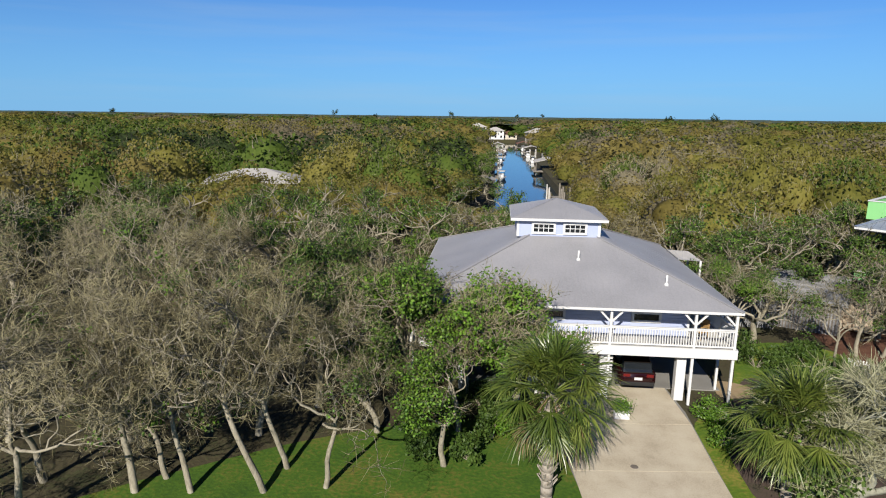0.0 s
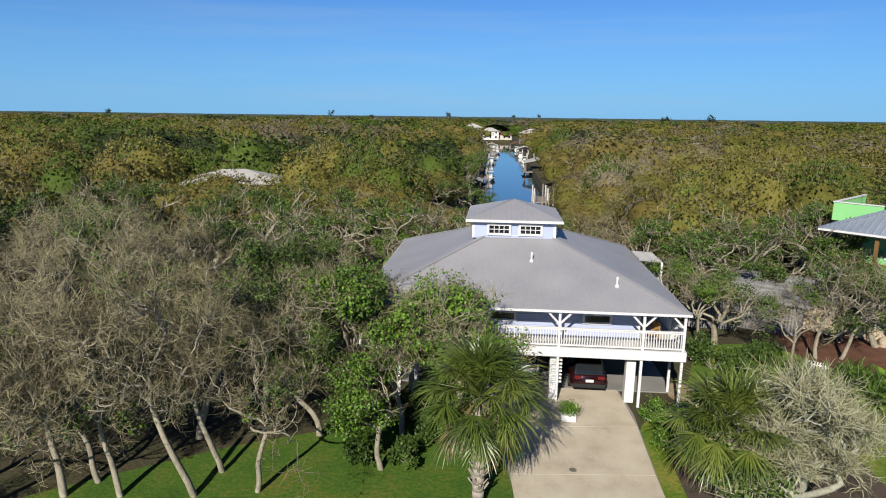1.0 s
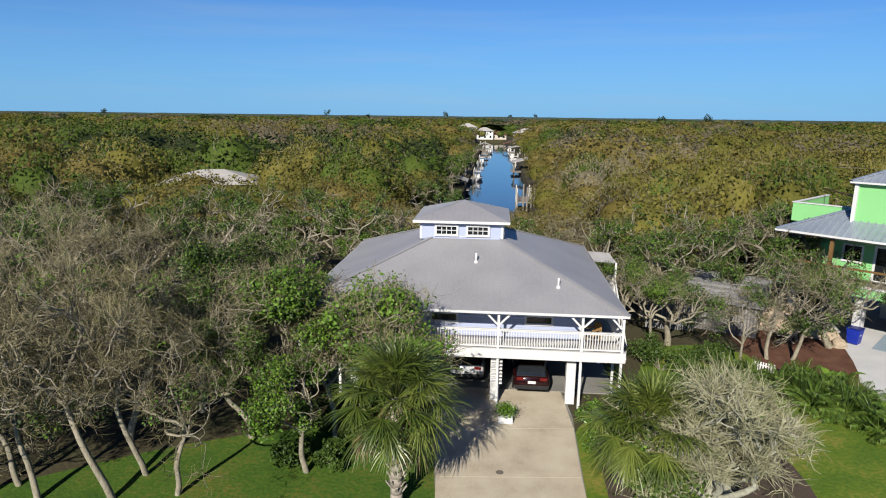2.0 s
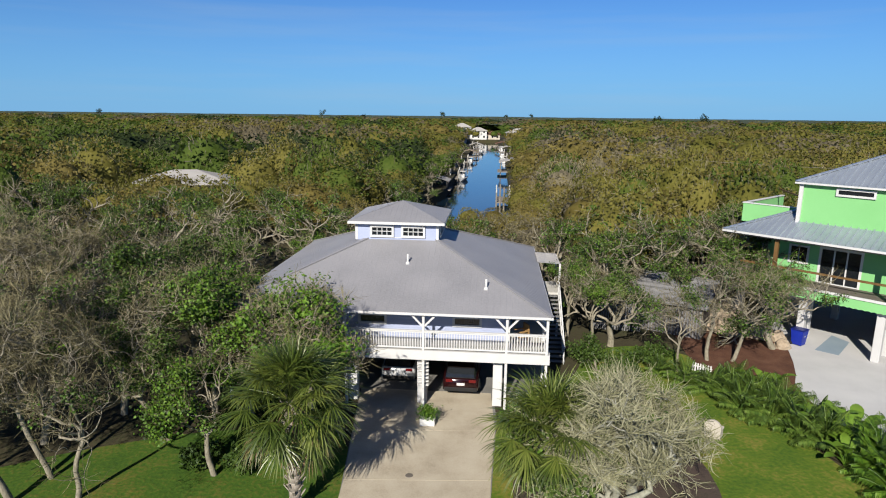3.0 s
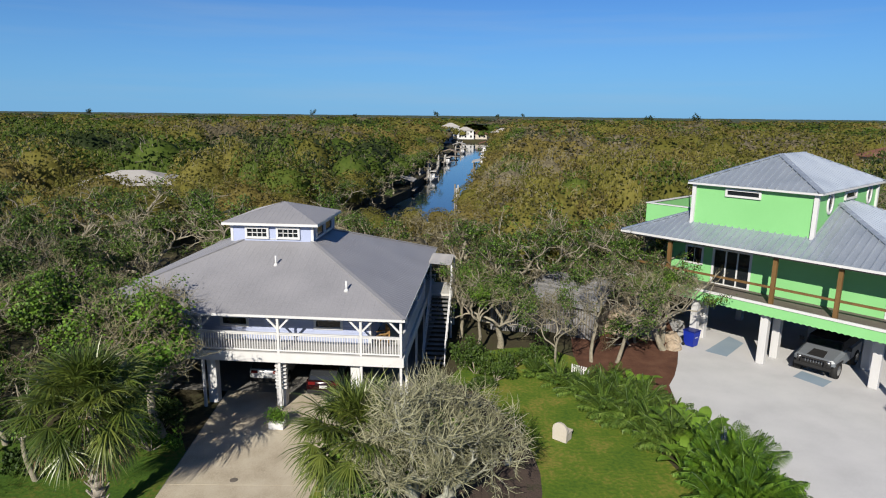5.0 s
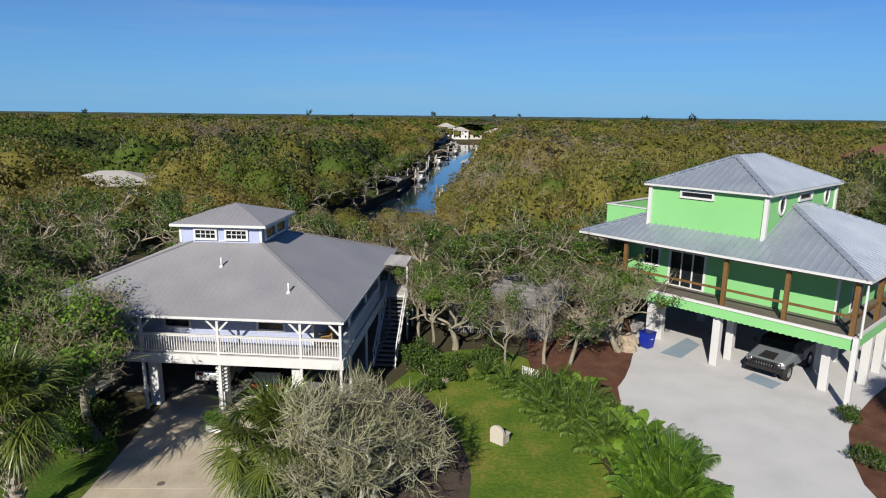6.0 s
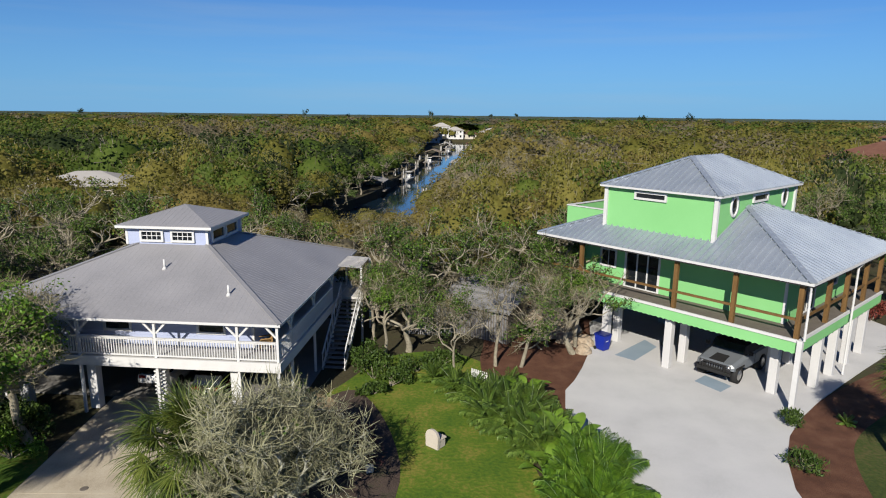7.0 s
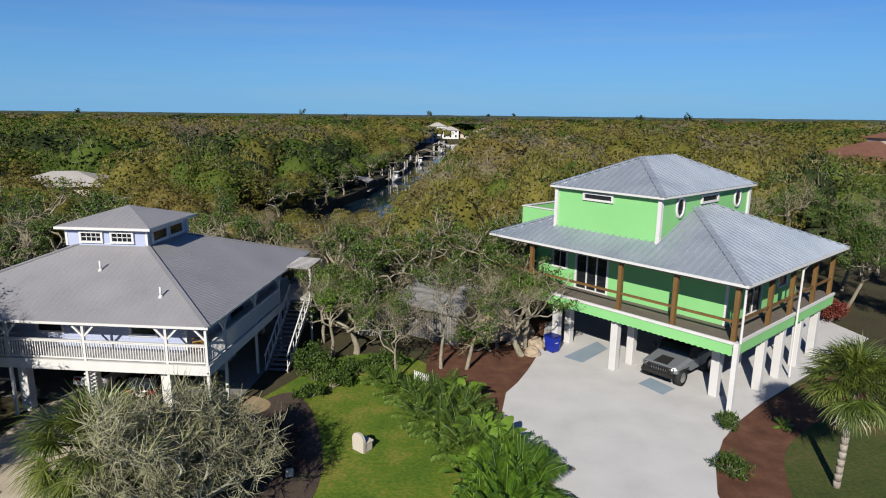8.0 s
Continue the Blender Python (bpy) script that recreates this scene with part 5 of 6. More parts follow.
def wheel(parent, x, y, r, w, out):
    ob = part("wheel", rod(bmesh.new(), (x, y - w / 2, r), (x, y + w / 2, r), r, r, 20), M["black"], parent, "", True)
    face = y + out * (w / 2 + 0.004)
    bm = rod(bmesh.new(), (x, face, r), (x, face + out * 0.02, r), r * 0.6, r * 0.5, 14)
    finish("rim", bm, M["chrome"], ob)


def saloon(name, label, m, paint, stations, cabin, length, half, tail_lamps=True):
    """A car along +x from its nose at 0: body and glasshouse lofted from stations (x, low, belt, half-width)."""
    ob = thing(name, m, label, "car")
    rings = []
    for x, lo, belt, hw in stations:
        rings.append([(x, -hw * 0.92, lo), (x, hw * 0.92, lo), (x, hw, lo + 0.2), (x, hw * 0.99, belt - 0.12), (x, hw * 0.9, belt), (x, -hw * 0.9, belt), (x, -hw * 0.99, belt - 0.12), (x, -hw, lo + 0.2)])
    part("body", loft(bmesh.new(), rings), paint, ob, "", True)
    rings = [[(x, -hw, z0), (x, hw, z0), (x, hw * 0.86, z1), (x, -hw * 0.86, z1)] for x, z0, z1, hw in cabin]
    part("glasshouse", loft(bmesh.new(), rings), M["glass"], ob, "dark tinted glass")
    top = cabin[1:-1]
    rings = [[(x, -hw * 0.88, z1 - 0.03), (x, hw * 0.88, z1 - 0.03), (x, hw * 0.8, z1 + 0.03), (x, -hw * 0.8, z1 + 0.03)] for x, z0, z1, hw in top]
    part("car_roof", loft(bmesh.new(), rings), paint, ob)
    for x in (length * 0.19, length * 0.79):
        for s in (-1, 1):
            wheel(ob, x, s * (half - 0.1), 0.33, 0.22, s)
    for s in (-1, 1):
        lb = boxed(length - 0.06, length + 0.015, s * half * 0.62 - 0.18, s * half * 0.62 + 0.18, 0.82, 0.98, bevel=0.015)
        part("tail_lamp", lb, M["lamp_red"], ob, "red tail lamp")
        part("head_lamp", boxed(-0.01, 0.1, s * half * 0.66 - 0.16, s * half * 0.66 + 0.16, 0.62, 0.76, bevel=0.015), M["chrome"], ob)
        part("side_mirror", boxed(length * 0.33, length * 0.33 + 0.1, s * (half + 0.08) - 0.08, s * (half + 0.08) + 0.08, 0.98, 1.12, bevel=0.02), paint, ob)
    part("number_plate", boxed(length + 0.005, length + 0.025, -0.2, 0.2, 0.66, 0.8), M["white"], ob, "plain white plate")
    part("bumper", boxed(length - 0.1, length + 0.04, -half * 0.88, half * 0.88, 0.34, 0.56, bevel=0.03), M["black"], ob)
    return ob


SUV = [(0.0, 0.4, 0.72, 0.74), (0.15, 0.3, 0.86, 0.86), (1.2, 0.26, 1.0, 0.94), (2.4, 0.26, 1.04, 0.95), (3.8, 0.26, 1.06, 0.95), (4.4, 0.3, 1.06, 0.92), (4.58, 0.42, 0.98, 0.84)]
SUV_CAB = [(1.15, 1.0, 1.02, 0.8), (1.95, 1.02, 1.56, 0.82), (3.6, 1.04, 1.62, 0.82), (4.25, 1.05, 1.5, 0.8), (4.52, 1.04, 1.08, 0.78)]
saloon("parked_car", "dark red car parked under the lavender house", GREY @ pose(-4.35, 1.3 + 4.58, 0.06, 0, 0, -90), M["car_red"], SUV, SUV_CAB, 4.58, 0.95)
saloon("parked_car", "white car parked under the lavender house", GREY @ pose(-7.75, 2.4 + 4.58, 0.06, 0, 0, -90), M["car_white"], SUV, SUV_CAB, 4.58, 0.95)


def truck(m):
    """A wide, low military-style truck with its nose at x = 0."""
    ob = thing("off_road_truck", m, "dull grey wide off-road truck parked under the green house", "car")
    rings = []
    for x, lo, hi, hw in ((0.0, 0.84, 1.12, 0.92), (0.1, 0.82, 1.17, 1.05), (1.3, 0.86, 1.36, 1.08), (1.55, 0.66, 1.4, 1.08), (4.5, 0.66, 1.42, 1.08), (4.62, 0.74, 1.36, 1.05)):
        rings.append([(x, -hw, lo), (x, hw, lo), (x, hw, hi - 0.13), (x, hw - 0.16, hi), (x, -hw + 0.16, hi), (x, -hw, hi - 0.13)])
    part("body", loft(bmesh.new(), rings), M["car_grey"], ob, "silver-grey body")
    part("chassis", boxed(-0.02, 4.5, -0.7, 0.7, 0.45, 0.9, bevel=0.04), M["black"], ob, "black underbody")
    for s in (-1, 1):
        part("door_seam", boxed(2.62, 2.65, s * 1.08 - 0.008, s * 1.08 + 0.008, 0.72, 1.28), M["black"], ob)
        part("wheel_arch", boxed(0.28, 1.32, s * 1.0 - 0.11, s * 1.0 + 0.11, 0.84, 0.96, bevel=0.03), M["black"], ob)
    bm = loft(bmesh.new(), [[(x, -h, z0), (x, h, z0), (x, h * 0.93, z1), (x, -h * 0.93, z1)] for x, z0, z1, h in ((1.5, 1.34, 1.42, 0.98), (1.75, 1.37, 1.88, 0.98), (3.3, 1.4, 1.92, 0.98), (4.5, 1.4, 1.56, 0.96))])
    part("soft_top", bm, M["dark"], ob, "black soft top")
    part("windscreen", slab(bmesh.new(), [(1.47, -0.88, 1.43), (1.47, 0.88, 1.43), (1.7, 0.84, 1.87), (1.7, -0.84, 1.87)], 0.03), M["glass"], ob)
    part("hood_vent", slab(bmesh.new(), [(0.12, -0.42, 1.19), (0.12, 0.42, 1.19), (1.0, 0.36, 1.325), (1.0, -0.36, 1.325)], 0.03), M["black"], ob, "black hood vent")
    for s in (-1, 1):
        lamp = part("head_lamp", rod(bmesh.new(), (-0.03, s * 0.74, 0.98), (0.06, s * 0.74, 0.98), 0.11, 0.11, 14), M["chrome"], ob, "round headlamp", True)
        part("side_mirror", boxed(1.55, 1.62, s * 1.25 - 0.12, s * 1.25 + 0.12, 1.45, 1.68, bevel=0.02), M["black"], ob)
        for x in (0.7, 3.75):
            wheel(ob, x, s * 0.95, 0.48, 0.32, s)
    part("grille", boxed(-0.012, 0.02, -0.88, 0.88, 0.72, 1.1), M["dark"], ob, "black front panel")
    for k in range(7):
        y = -0.42 + k * 0.14
        part("grille_bar", boxed(-0.02, -0.008, y - 0.02, y + 0.02, 0.8, 1.05), M["car_grey"], ob)
    part("bumper", boxed(-0.22, -0.04, -0.95, 0.95, 0.56, 0.74, bevel=0.03), M["black"], ob)
    bm = bmesh.new()
    for y in (-0.6, 0.6):
        rod(bm, (-0.18, y, 0.7), (-0.18, y, 1.08), 0.035, 0.035, 8)
    rod(bm, (-0.18, -0.6, 1.08), (-0.18, 0.6, 1.08), 0.035, 0.035, 8)
    part("brush_guard", bm, M["black"], ob)
    return ob


truck(GREEN @ pose(1.0, 4.65, 0.055, 0, 0, 0))


# ---- garden things ----
def boulder(x, y, r, h):
    bm = bmesh.new()
    bmesh.ops.create_icosphere(bm, subdivisions=3, radius=1.0)
    off = Vector((x * 3, y * 3, 0))
    for v in bm.verts:
        k = 1 + 0.35 * noise.noise(v.co * 1.3 + off) + 0.12 * noise.noise(v.co * 4 + off)
        v.co = Vector((v.co.x * r * k, v.co.y * r * k, max(-0.15, v.co.z * h * k)))
    ob = finish("boulder", bm, M["rock"])
    ob.matrix_basis = pose(x, y, h * 0.4)
    tagged(ob, "pale tan limestone boulder on the mulch", "rock", "boulders of the bed")


for x, y, r, h in ((28.4, 40.0, 0.7, 0.6), (29.4, 40.6, 0.9, 0.7), (28.6, 41.6, 0.8, 0.9), (30.2, 39.4, 0.6, 0.45), (27.6, 41.0, 0.5, 0.4), (30.6, 40.6, 0.7, 0.6), (29.6, 42.2, 0.9, 1.0), (31.3, 39.0, 0.45, 0.35), (27.2, 42.6, 0.7, 0.6), (30.9, 37.6, 0.4, 0.3)):
    boulder(x, y, r * 1.25, h * 1.35)

bin_ = thing("wheeled_bin", pose(32.2, 38.1, 0.055, 0, 0, 35), "blue plastic wheeled bin on the forecourt", "bin")
bm = loft(bmesh.new(), [[(-0.27, -0.3, 0.06), (0.27, -0.3, 0.06), (0.27, 0.3, 0.06), (-0.27, 0.3, 0.06)], [(-0.36, -0.38, 1.0), (0.36, -0.38, 1.0), (0.36, 0.38, 1.0), (-0.36, 0.38, 1.0)]])
part("body", bm, M["blue"], bin_)
part("lid", boxed(-0.39, 0.39, -0.42, 0.42, 1.0, 1.09, bevel=0.03), mat("dark_blue_plastic", [(0.005, 0.012, 0.12), (0.008, 0.02, 0.2)], 2.0, 0.4), bin_, "dark blue lid")
part("label_plate", boxed(-0.14, 0.14, -0.352, -0.338, 0.62, 0.68), M["white"], bin_)
part("handle", rod(bmesh.new(), (-0.3, 0.46, 0.98), (0.3, 0.46, 0.98), 0.025, 0.025, 8), M["blue"], bin_)
for s in (-0.3, 0.3):
    part("wheel", rod(bmesh.new(), (s - 0.03, 0.34, 0.11), (s + 0.03, 0.34, 0.11), 0.11, 0.11, 12), M["black"], bin_)

bench = thing("stone_seat", pose(21.75, 26.4, 0.022, 0, 0, 140), "weathered pale stone garden seat with a rounded back", "garden seat")
arch = [(-0.34, 0.0), (0.34, 0.0), (0.36, 0.5)] + [(0.36 * math.cos(a), 0.52 + 0.36 * math.sin(a)) for a in np.linspace(0.15, math.pi - 0.15, 9)] + [(-0.36, 0.5)]
bm = bmesh.new()
fr_, bk_ = [bm.verts.new((x, 0.2, z)) for x, z in arch], [bm.verts.new((x, 0.34, z + 0.02)) for x, z in arch]
bm.faces.new(fr_)
bm.faces.new(bk_[::-1])
for i in range(len(arch)):
    j = (i + 1) % len(arch)
    bm.faces.new((fr_[i], bk_[i], bk_[j], fr_[j]))
part("backrest", bm, M["stucco"], bench)
part("seat", boxed(-0.34, 0.34, -0.3, 0.2, 0.36, 0.46, bevel=0.02), M["stucco"], bench)
for sx in (-0.24, 0.24):
    part("leg", boxed(sx - 0.08, sx + 0.08, -0.24, 0.18, 0, 0.36, bevel=0.02), M["stucco"], bench)

stone = finish("garden_stone", boxed(-0.16, 0.16, -0.1, 0.1, 0, 0.35, bevel=0.04), M["stucco"])
stone.matrix_basis = pose(19.0, 24.2, 0.034, 0, 0, 20)
tagged(stone, "small pale stone marker in the leaf litter", "stone")

planter = thing("planter_box", pose(8.65, 27.2, 0.05, 0, 0, -5) @ Matrix.Diagonal((0.78, 0.78, 0.72, 1)), "white planter box with a clipped green shrub", "planter")
part("box", boxed(-0.45, 0.45, -0.3, 0.3, 0.0, 0.42, bevel=0.02), M["white"], planter)
c = rng.normal(size=(900, 3)) * np.array([0.28, 0.22, 0.24]) + np.array([0, 0, 0.85])
c[:, 2] = np.maximum(c[:, 2], 0.42)
v, f = leaf_quads(c, 0.14, 0.08, 0.4)
pl = new("foliage", mesh_from("foliage", v, f, [M["broadleaf"]]))
pl.parent = planter

# weathered shed and slatted screen among the oaks
shed = thing("garden_shed", pose(24.9, 41.2, 0.03, 0, 0, -33), "weathered grey timber shed under the oaks", "shed")
part("wall", boxed(-2.4, 2.4, -1.2, 1.8, 0, 2.2), M["deck"], shed)
plank = bpy.data.meshes.new("plank")
bm = boxed(-0.085, 0.085, -0.03, 0.0, 0.0, 2.2)
bm.to_mesh(plank)
bm.free()
plank.materials.append(M["grey_wood"])
for k in range(25):
    twin("plank", plank, shed, pose(-2.3 + k * 0.19, -1.2, 0) @ Matrix.Diagonal((0.6, 1, 1, 1)))
for k in range(15):
    twin("plank", plank, shed, pose(-2.4, -1.1 + k * 0.19, 0, 0, 0, -90))
sr = part("roof", slab(bmesh.new(), [(-2.7, -1.6, 2.2), (2.7, -1.6, 2.2), (2.7, 2.2, 3.3), (-2.7, 2.2, 3.3)], 0.08), M["grey_wood"], shed, "grey board roof with gaps")
for k in range(13):
    y = -1.58 + k * 0.29
    z = 2.2 + (y + 1.6) * 0.29
    finish("board", slab(bmesh.new(), [(-2.74, y, z + 0.07), (2.74, y, z + 0.07), (2.74, y + 0.26, z + 0.145), (-2.74, y + 0.26, z + 0.145)], 0.05), M["grey_wood"], sr)
screen = thing("slatted_screen", pose(19.6, 40.9, 0.03, 0, 0, -10), "grey slatted timber screen", "fence")
part("rail", boxed(0, 3.2, 0.0, 0.05, 1.6, 1.7), M["grey_wood"], screen)
part("rail", boxed(0, 3.2, 0.0, 0.05, 0.3, 0.4), M["grey_wood"], screen)
for k in range(20):
    twin("slat", plank, screen, pose(0.1 + k * 0.16, 0, 0) @ Matrix.Diagonal((0.6, 0.8, 1.0, 1)))
picket = thing("picket_fence", pose(23.7, 33.9, 0.03, 0, 0, -38), "short white picket fence section in the bed", "fence")
part("rail", boxed(0, 1.1, 0.0, 0.03, 0.28, 0.34), M["white"], picket)
for k in range(8):
    x = 0.05 + k * 0.14
    part("picket", prism(bmesh.new(), [(x - 0.04, -0.02), (x + 0.04, -0.02), (x + 0.04, 0.0), (x - 0.04, 0.0)], 0.0, 0.5), M["white"], picket)
sand = sheet("sand_patch", smooth_poly([(14.3, 29.3), (16.3, 29.5), (16.7, 30.8), (15.3, 31.7), (14.6, 31.2)]), 0.04, M["sand"], "sandy patch beside the house", "sand", 0.08)

# porch chair
chair = thing("porch_chair", GREY @ pose(-1.35, 1.7, DECK, 0, 0, -60), "tan wicker porch chair", "chair")
part("seat", boxed(-0.28, 0.28, -0.28, 0.28, 0.36, 0.46, bevel=0.03), M["wicker"], chair)
part("backrest", boxed(-0.28, 0.28, 0.24, 0.32, 0.46, 1.0, bevel=0.03), M["wicker"], chair)
for sx in (-0.25, 0.25):
    part("armrest", boxed(sx - 0.05, sx + 0.05, -0.28, 0.28, 0.64, 0.7, bevel=0.02), M["wicker"], chair)
    for sy in (-0.24, 0.24):
        part("leg", rod(bmesh.new(), (sx, sy, 0), (sx, sy, 0.38), 0.03, 0.03, 8), M["wicker"], chair)


# ---- beds: palmettos, broad leaves, shrubs ----
def palmetto(x, y, s, label="low palmetto clump with arching green leaflets", leaf_m="palmetto", fronds=22, low=0.6):
    """A rosette of arching, narrow-leafleted fronds from the ground."""
    ob = thing("palmetto", pose(x, y, 0.03, 0, 0, rng.uniform(0, 360)), label, "shrub", "palmettos of the bed")
    vs, fs, at_ = [], [], 0
    for i in range(fronds):
        az, el = i * 2.4, rng.uniform(low, 1.45)
        d = np.array([math.cos(az) * math.cos(el), math.sin(az) * math.cos(el), math.sin(el)])
        p = np.zeros(3)
        path = [p.copy()]
        for k in range(6):
            d = unit(d + np.array([0, 0, -0.17]))
            p = p + d * s * 0.21
            path.append(p.copy())
        pv, pf = tube_arrays(path, [0.018] * 7, 3)
        vs.append(pv)
        fs.append(pf + at_)
        at_ += len(pv)
        sd = unit(np.cross(d, np.array([0, 0, 1.0])))
        for k in range(22):
            q = np.array(path)
            u = 1.2 + 4.6 * k / 22
            base = q[int(u)] + (q[min(6, int(u) + 1)] - q[int(u)]) * (u % 1)
            for g in (-1, 1):
                ld = unit(sd * g + d * 0.75 + np.array([0, 0, 0.15 + rng.normal() * 0.1]))
                L = s * 0.34 * math.sin(math.pi * (0.12 + 0.8 * k / 22))
                w = unit(np.cross(ld, np.array([0, 0, 1.0]))) * 0.018 * max(1.0, s)
                tip = base + ld * L + np.array([0, 0, -0.12 * s])
                mid_ = base + ld * L * 0.55
                vs.append(np.array([base - w * 0.5, mid_ - w, tip, mid_ + w]))
                fs.append(np.array([[0, 1, 2, 3]]) + at_)
                at_ += 4
    fo = new("fronds", mesh_from("fronds", np.concatenate(vs), np.concatenate(fs), [M[leaf_m]]))
    fo.parent = ob
    return ob


def bird_of_paradise(x, y, s, n=9):
    """Tall paddle-shaped leaves on upright stalks."""
    ob = thing("broadleaf_plant", pose(x, y, 0.03), "tall plant with broad paddle-shaped green leaves", "plant", "broad-leaved plants of the bed")
    for i in range(n):
        az, el = i * 2.4 + rng.normal() * 0.2, rng.uniform(0.95, 1.45)
        h = np.array([math.cos(az), math.sin(az), 0])
        path, d, p = [np.zeros(3)], h * math.cos(el) + np.array([0, 0, math.sin(el)]), np.zeros(3)
        L = s * rng.uniform(0.75, 1.1)
        for k in range(9):
            d = unit(d + h * 0.05 + np.array([0, 0, -0.05 - 0.02 * k]))
            p = p + d * L / 9
            path.append(p.copy())
        vs, fs = [], []
        side = np.array([-math.sin(az), math.cos(az), 0])
        pv, pf = tube_arrays(path[:6], [0.03] * 6, 4)
        at_ = len(pv)
        rows = []
        for k in range(4, 10):
            w = 0.12 * s * math.sin(math.pi * min(1.0, (k - 3.6) / 5.6)) + 0.01
            rows += [path[k] - side * w + np.array([0, 0, 0.25 * w]), path[k], path[k] + side * w + np.array([0, 0, 0.25 * w])]
        lf_ = []
        for k in range(5):
            a = at_ + 3 * k
            lf_ += [[a, a + 1, a + 4, a + 3], [a + 1, a + 2, a + 5, a + 4]]
        le = new("leaf", mesh_from("leaf", np.concatenate([pv, np.array(rows)]), np.concatenate([pf, np.array(lf_)]), [M["broadleaf"]]))
        le.parent = ob
    return ob


for x, y, s in ((22.7, 32.3, 1.1), (23.6, 31.2, 1.2), (24.3, 30.2, 1.3), (24.2, 28.9, 1.3), (25.3, 29.8, 1.4), (25.2, 28.0, 1.4), (26.2, 28.7, 1.4), (26.0, 27.0, 1.4), (27.0, 27.6, 1.3), (24.9, 31.4, 1.2), (26.4, 25.6, 1.5), (25.6, 32.2, 1.1), (21.6, 33.4, 0.9), (26.6, 30.0, 1.2), (27.3, 26.3, 1.2), (25.4, 26.0, 1.0)):
    palmetto(x, y, s)
for x, y, s in ((27.5, 25.4, 2.3), (27.0, 24.4, 2.1), (26.4, 30.9, 1.9), (26.9, 26.6, 2.0), (26.2, 24.0, 1.6)):
    bird_of_paradise(x, y, s)
for x, y, s in ((28.1, 24.2, 1.7), (28.2, 22.9, 1.9), (27.4, 22.4, 1.6), (27.5, 21.2, 1.7), (28.3, 21.6, 1.6), (26.6, 21.4, 1.2), (27.3, 23.5, 1.4)):
    palmetto(x, y, s, "bright green feathery palm clump with arching fronds", "broadleaf", 40, 0.4)
for x, y, s, h in ((38.8, 28.4, 0.6, 0.7), (37.2, 24.7, 0.7, 0.7)):
    shrub("shrub", "small round green shrub in the mulch", s, h, 900, 0.22, 0.05, M["leaf"], (x, y, 0.03), stems=14, group="shrubs of the east bed")
for x, y, s in ((41.6, 28.6, 0.5), (36.9, 20.6, 0.6)):
    palmetto(x, y, s * 0.9, "small green palm seedling in the mulch")
for x, y, s, h in ((13.0, 27.2, 0.8, 1.0), (13.1, 26.0, 0.8, 0.9), (12.6, 24.8, 0.7, 0.8), (13.9, 26.2, 0.9, 0.8)):
    shrub("shrub", "rounded green shrub beside the drive", s, h, 1000, 0.13, 0.08, M["broadleaf"], (x, y, 0.02), group="shrubs by the drive")
for x, y, s, h in ((18.2, 33.6, 1.0, 1.3), (19.2, 32.6, 0.9, 0.9), (17.6, 34.9, 1.0, 1.6), (18.4, 31.6, 0.7, 0.6), (20.6, 34.6, 1.0, 0.9), (22.0, 35.6, 0.9, 0.8)):
    shrub("shrub", "low green shrub at the lawn's edge", s, h, 1200, 0.16, 0.09, M["leaf"], (x, y, 0.02), group="shrubs at the lawn's edge")
for x, y, s, h in ((1.2, 23.4, 0.7, 0.9), (2.4, 25.2, 0.9, 1.3), (3.4, 26.4, 1.0, 1.5), (-0.4, 23.4, 0.8, 0.9), (0.2, 27.0, 1.0, 1.4), (2.2, 27.4, 1.0, 1.5)):
    shrub("shrub", "dark green undergrowth at the foot of the oaks", s, h, 1400, 0.18, 0.1, M["leaf"], (x, y, 0.02), group="undergrowth by the house")
for x, y, s, h in ((57.5, 38.5, 1.8, 2.8), (55.5, 36.4, 1.6, 2.2), (60, 40.5, 1.8, 2.8), (51.2, 34.6, 0.9, 0.9), (58, 35, 1.8, 2.6), (62, 43.5, 1.8, 3.0)):
    shrub("shrub", "leafy green shrub beyond the east deck", s, h, 1600, 0.22, 0.11, M["leaf"], (x, y, 0.02), group="shrubs beyond the east deck")
shrub("shrub", "bush with dark red leaves", 1.0, 1.6, 1500, 0.18, 0.1, mat("red_leaf", [(0.12, 0.02, 0.015), (0.22, 0.05, 0.03)], 1.0, 0.6, 0, 9.0, island=0.3), (53.6, 44.4, 0.05))


# ---- along the canal and beyond ----
def far_house(x, y, w, d, h, roof_m, wall_m, label, turn=0.0, slope=0.45, z=0.0):
    """A distant hip-roofed house: walls, roof, windows."""
    ob = thing("distant_house", pose(x, y, z, 0, 0, turn), label, "house")
    wl_ = part("wall", prism(bmesh.new(), [(-w / 2, -d / 2), (w / 2, -d / 2), (w / 2, d / 2), (-w / 2, d / 2)], 0, h), wall_m, ob)
    o = 0.6
    hf_ = [unrepeated(q) for q in hip_faces(-w / 2 - o, w / 2 + o, -d / 2 - o, d / 2 + o, h, slope, min(w, d) / 2 + o - 0.01)]
    bm = bmesh.new()
    for q in hf_:
        slab(bm, q, 0.15)
    bmesh.ops.remove_doubles(bm, verts=bm.verts, dist=0.001)
    part("roof", bm, roof_m, ob)
    n = max(2, int(w / 2.6))
    for zz in ([1.0] if h < 4 else [1.0, 3.9]):
        for k in range(n):
            cx = -w / 2 + w * (k + 0.5) / n
            part("window", boxed(cx - 0.5, cx + 0.5, -d / 2 - 0.04, -d / 2 + 0.02, zz, zz + 1.3), M["glass"], ob)
    return ob


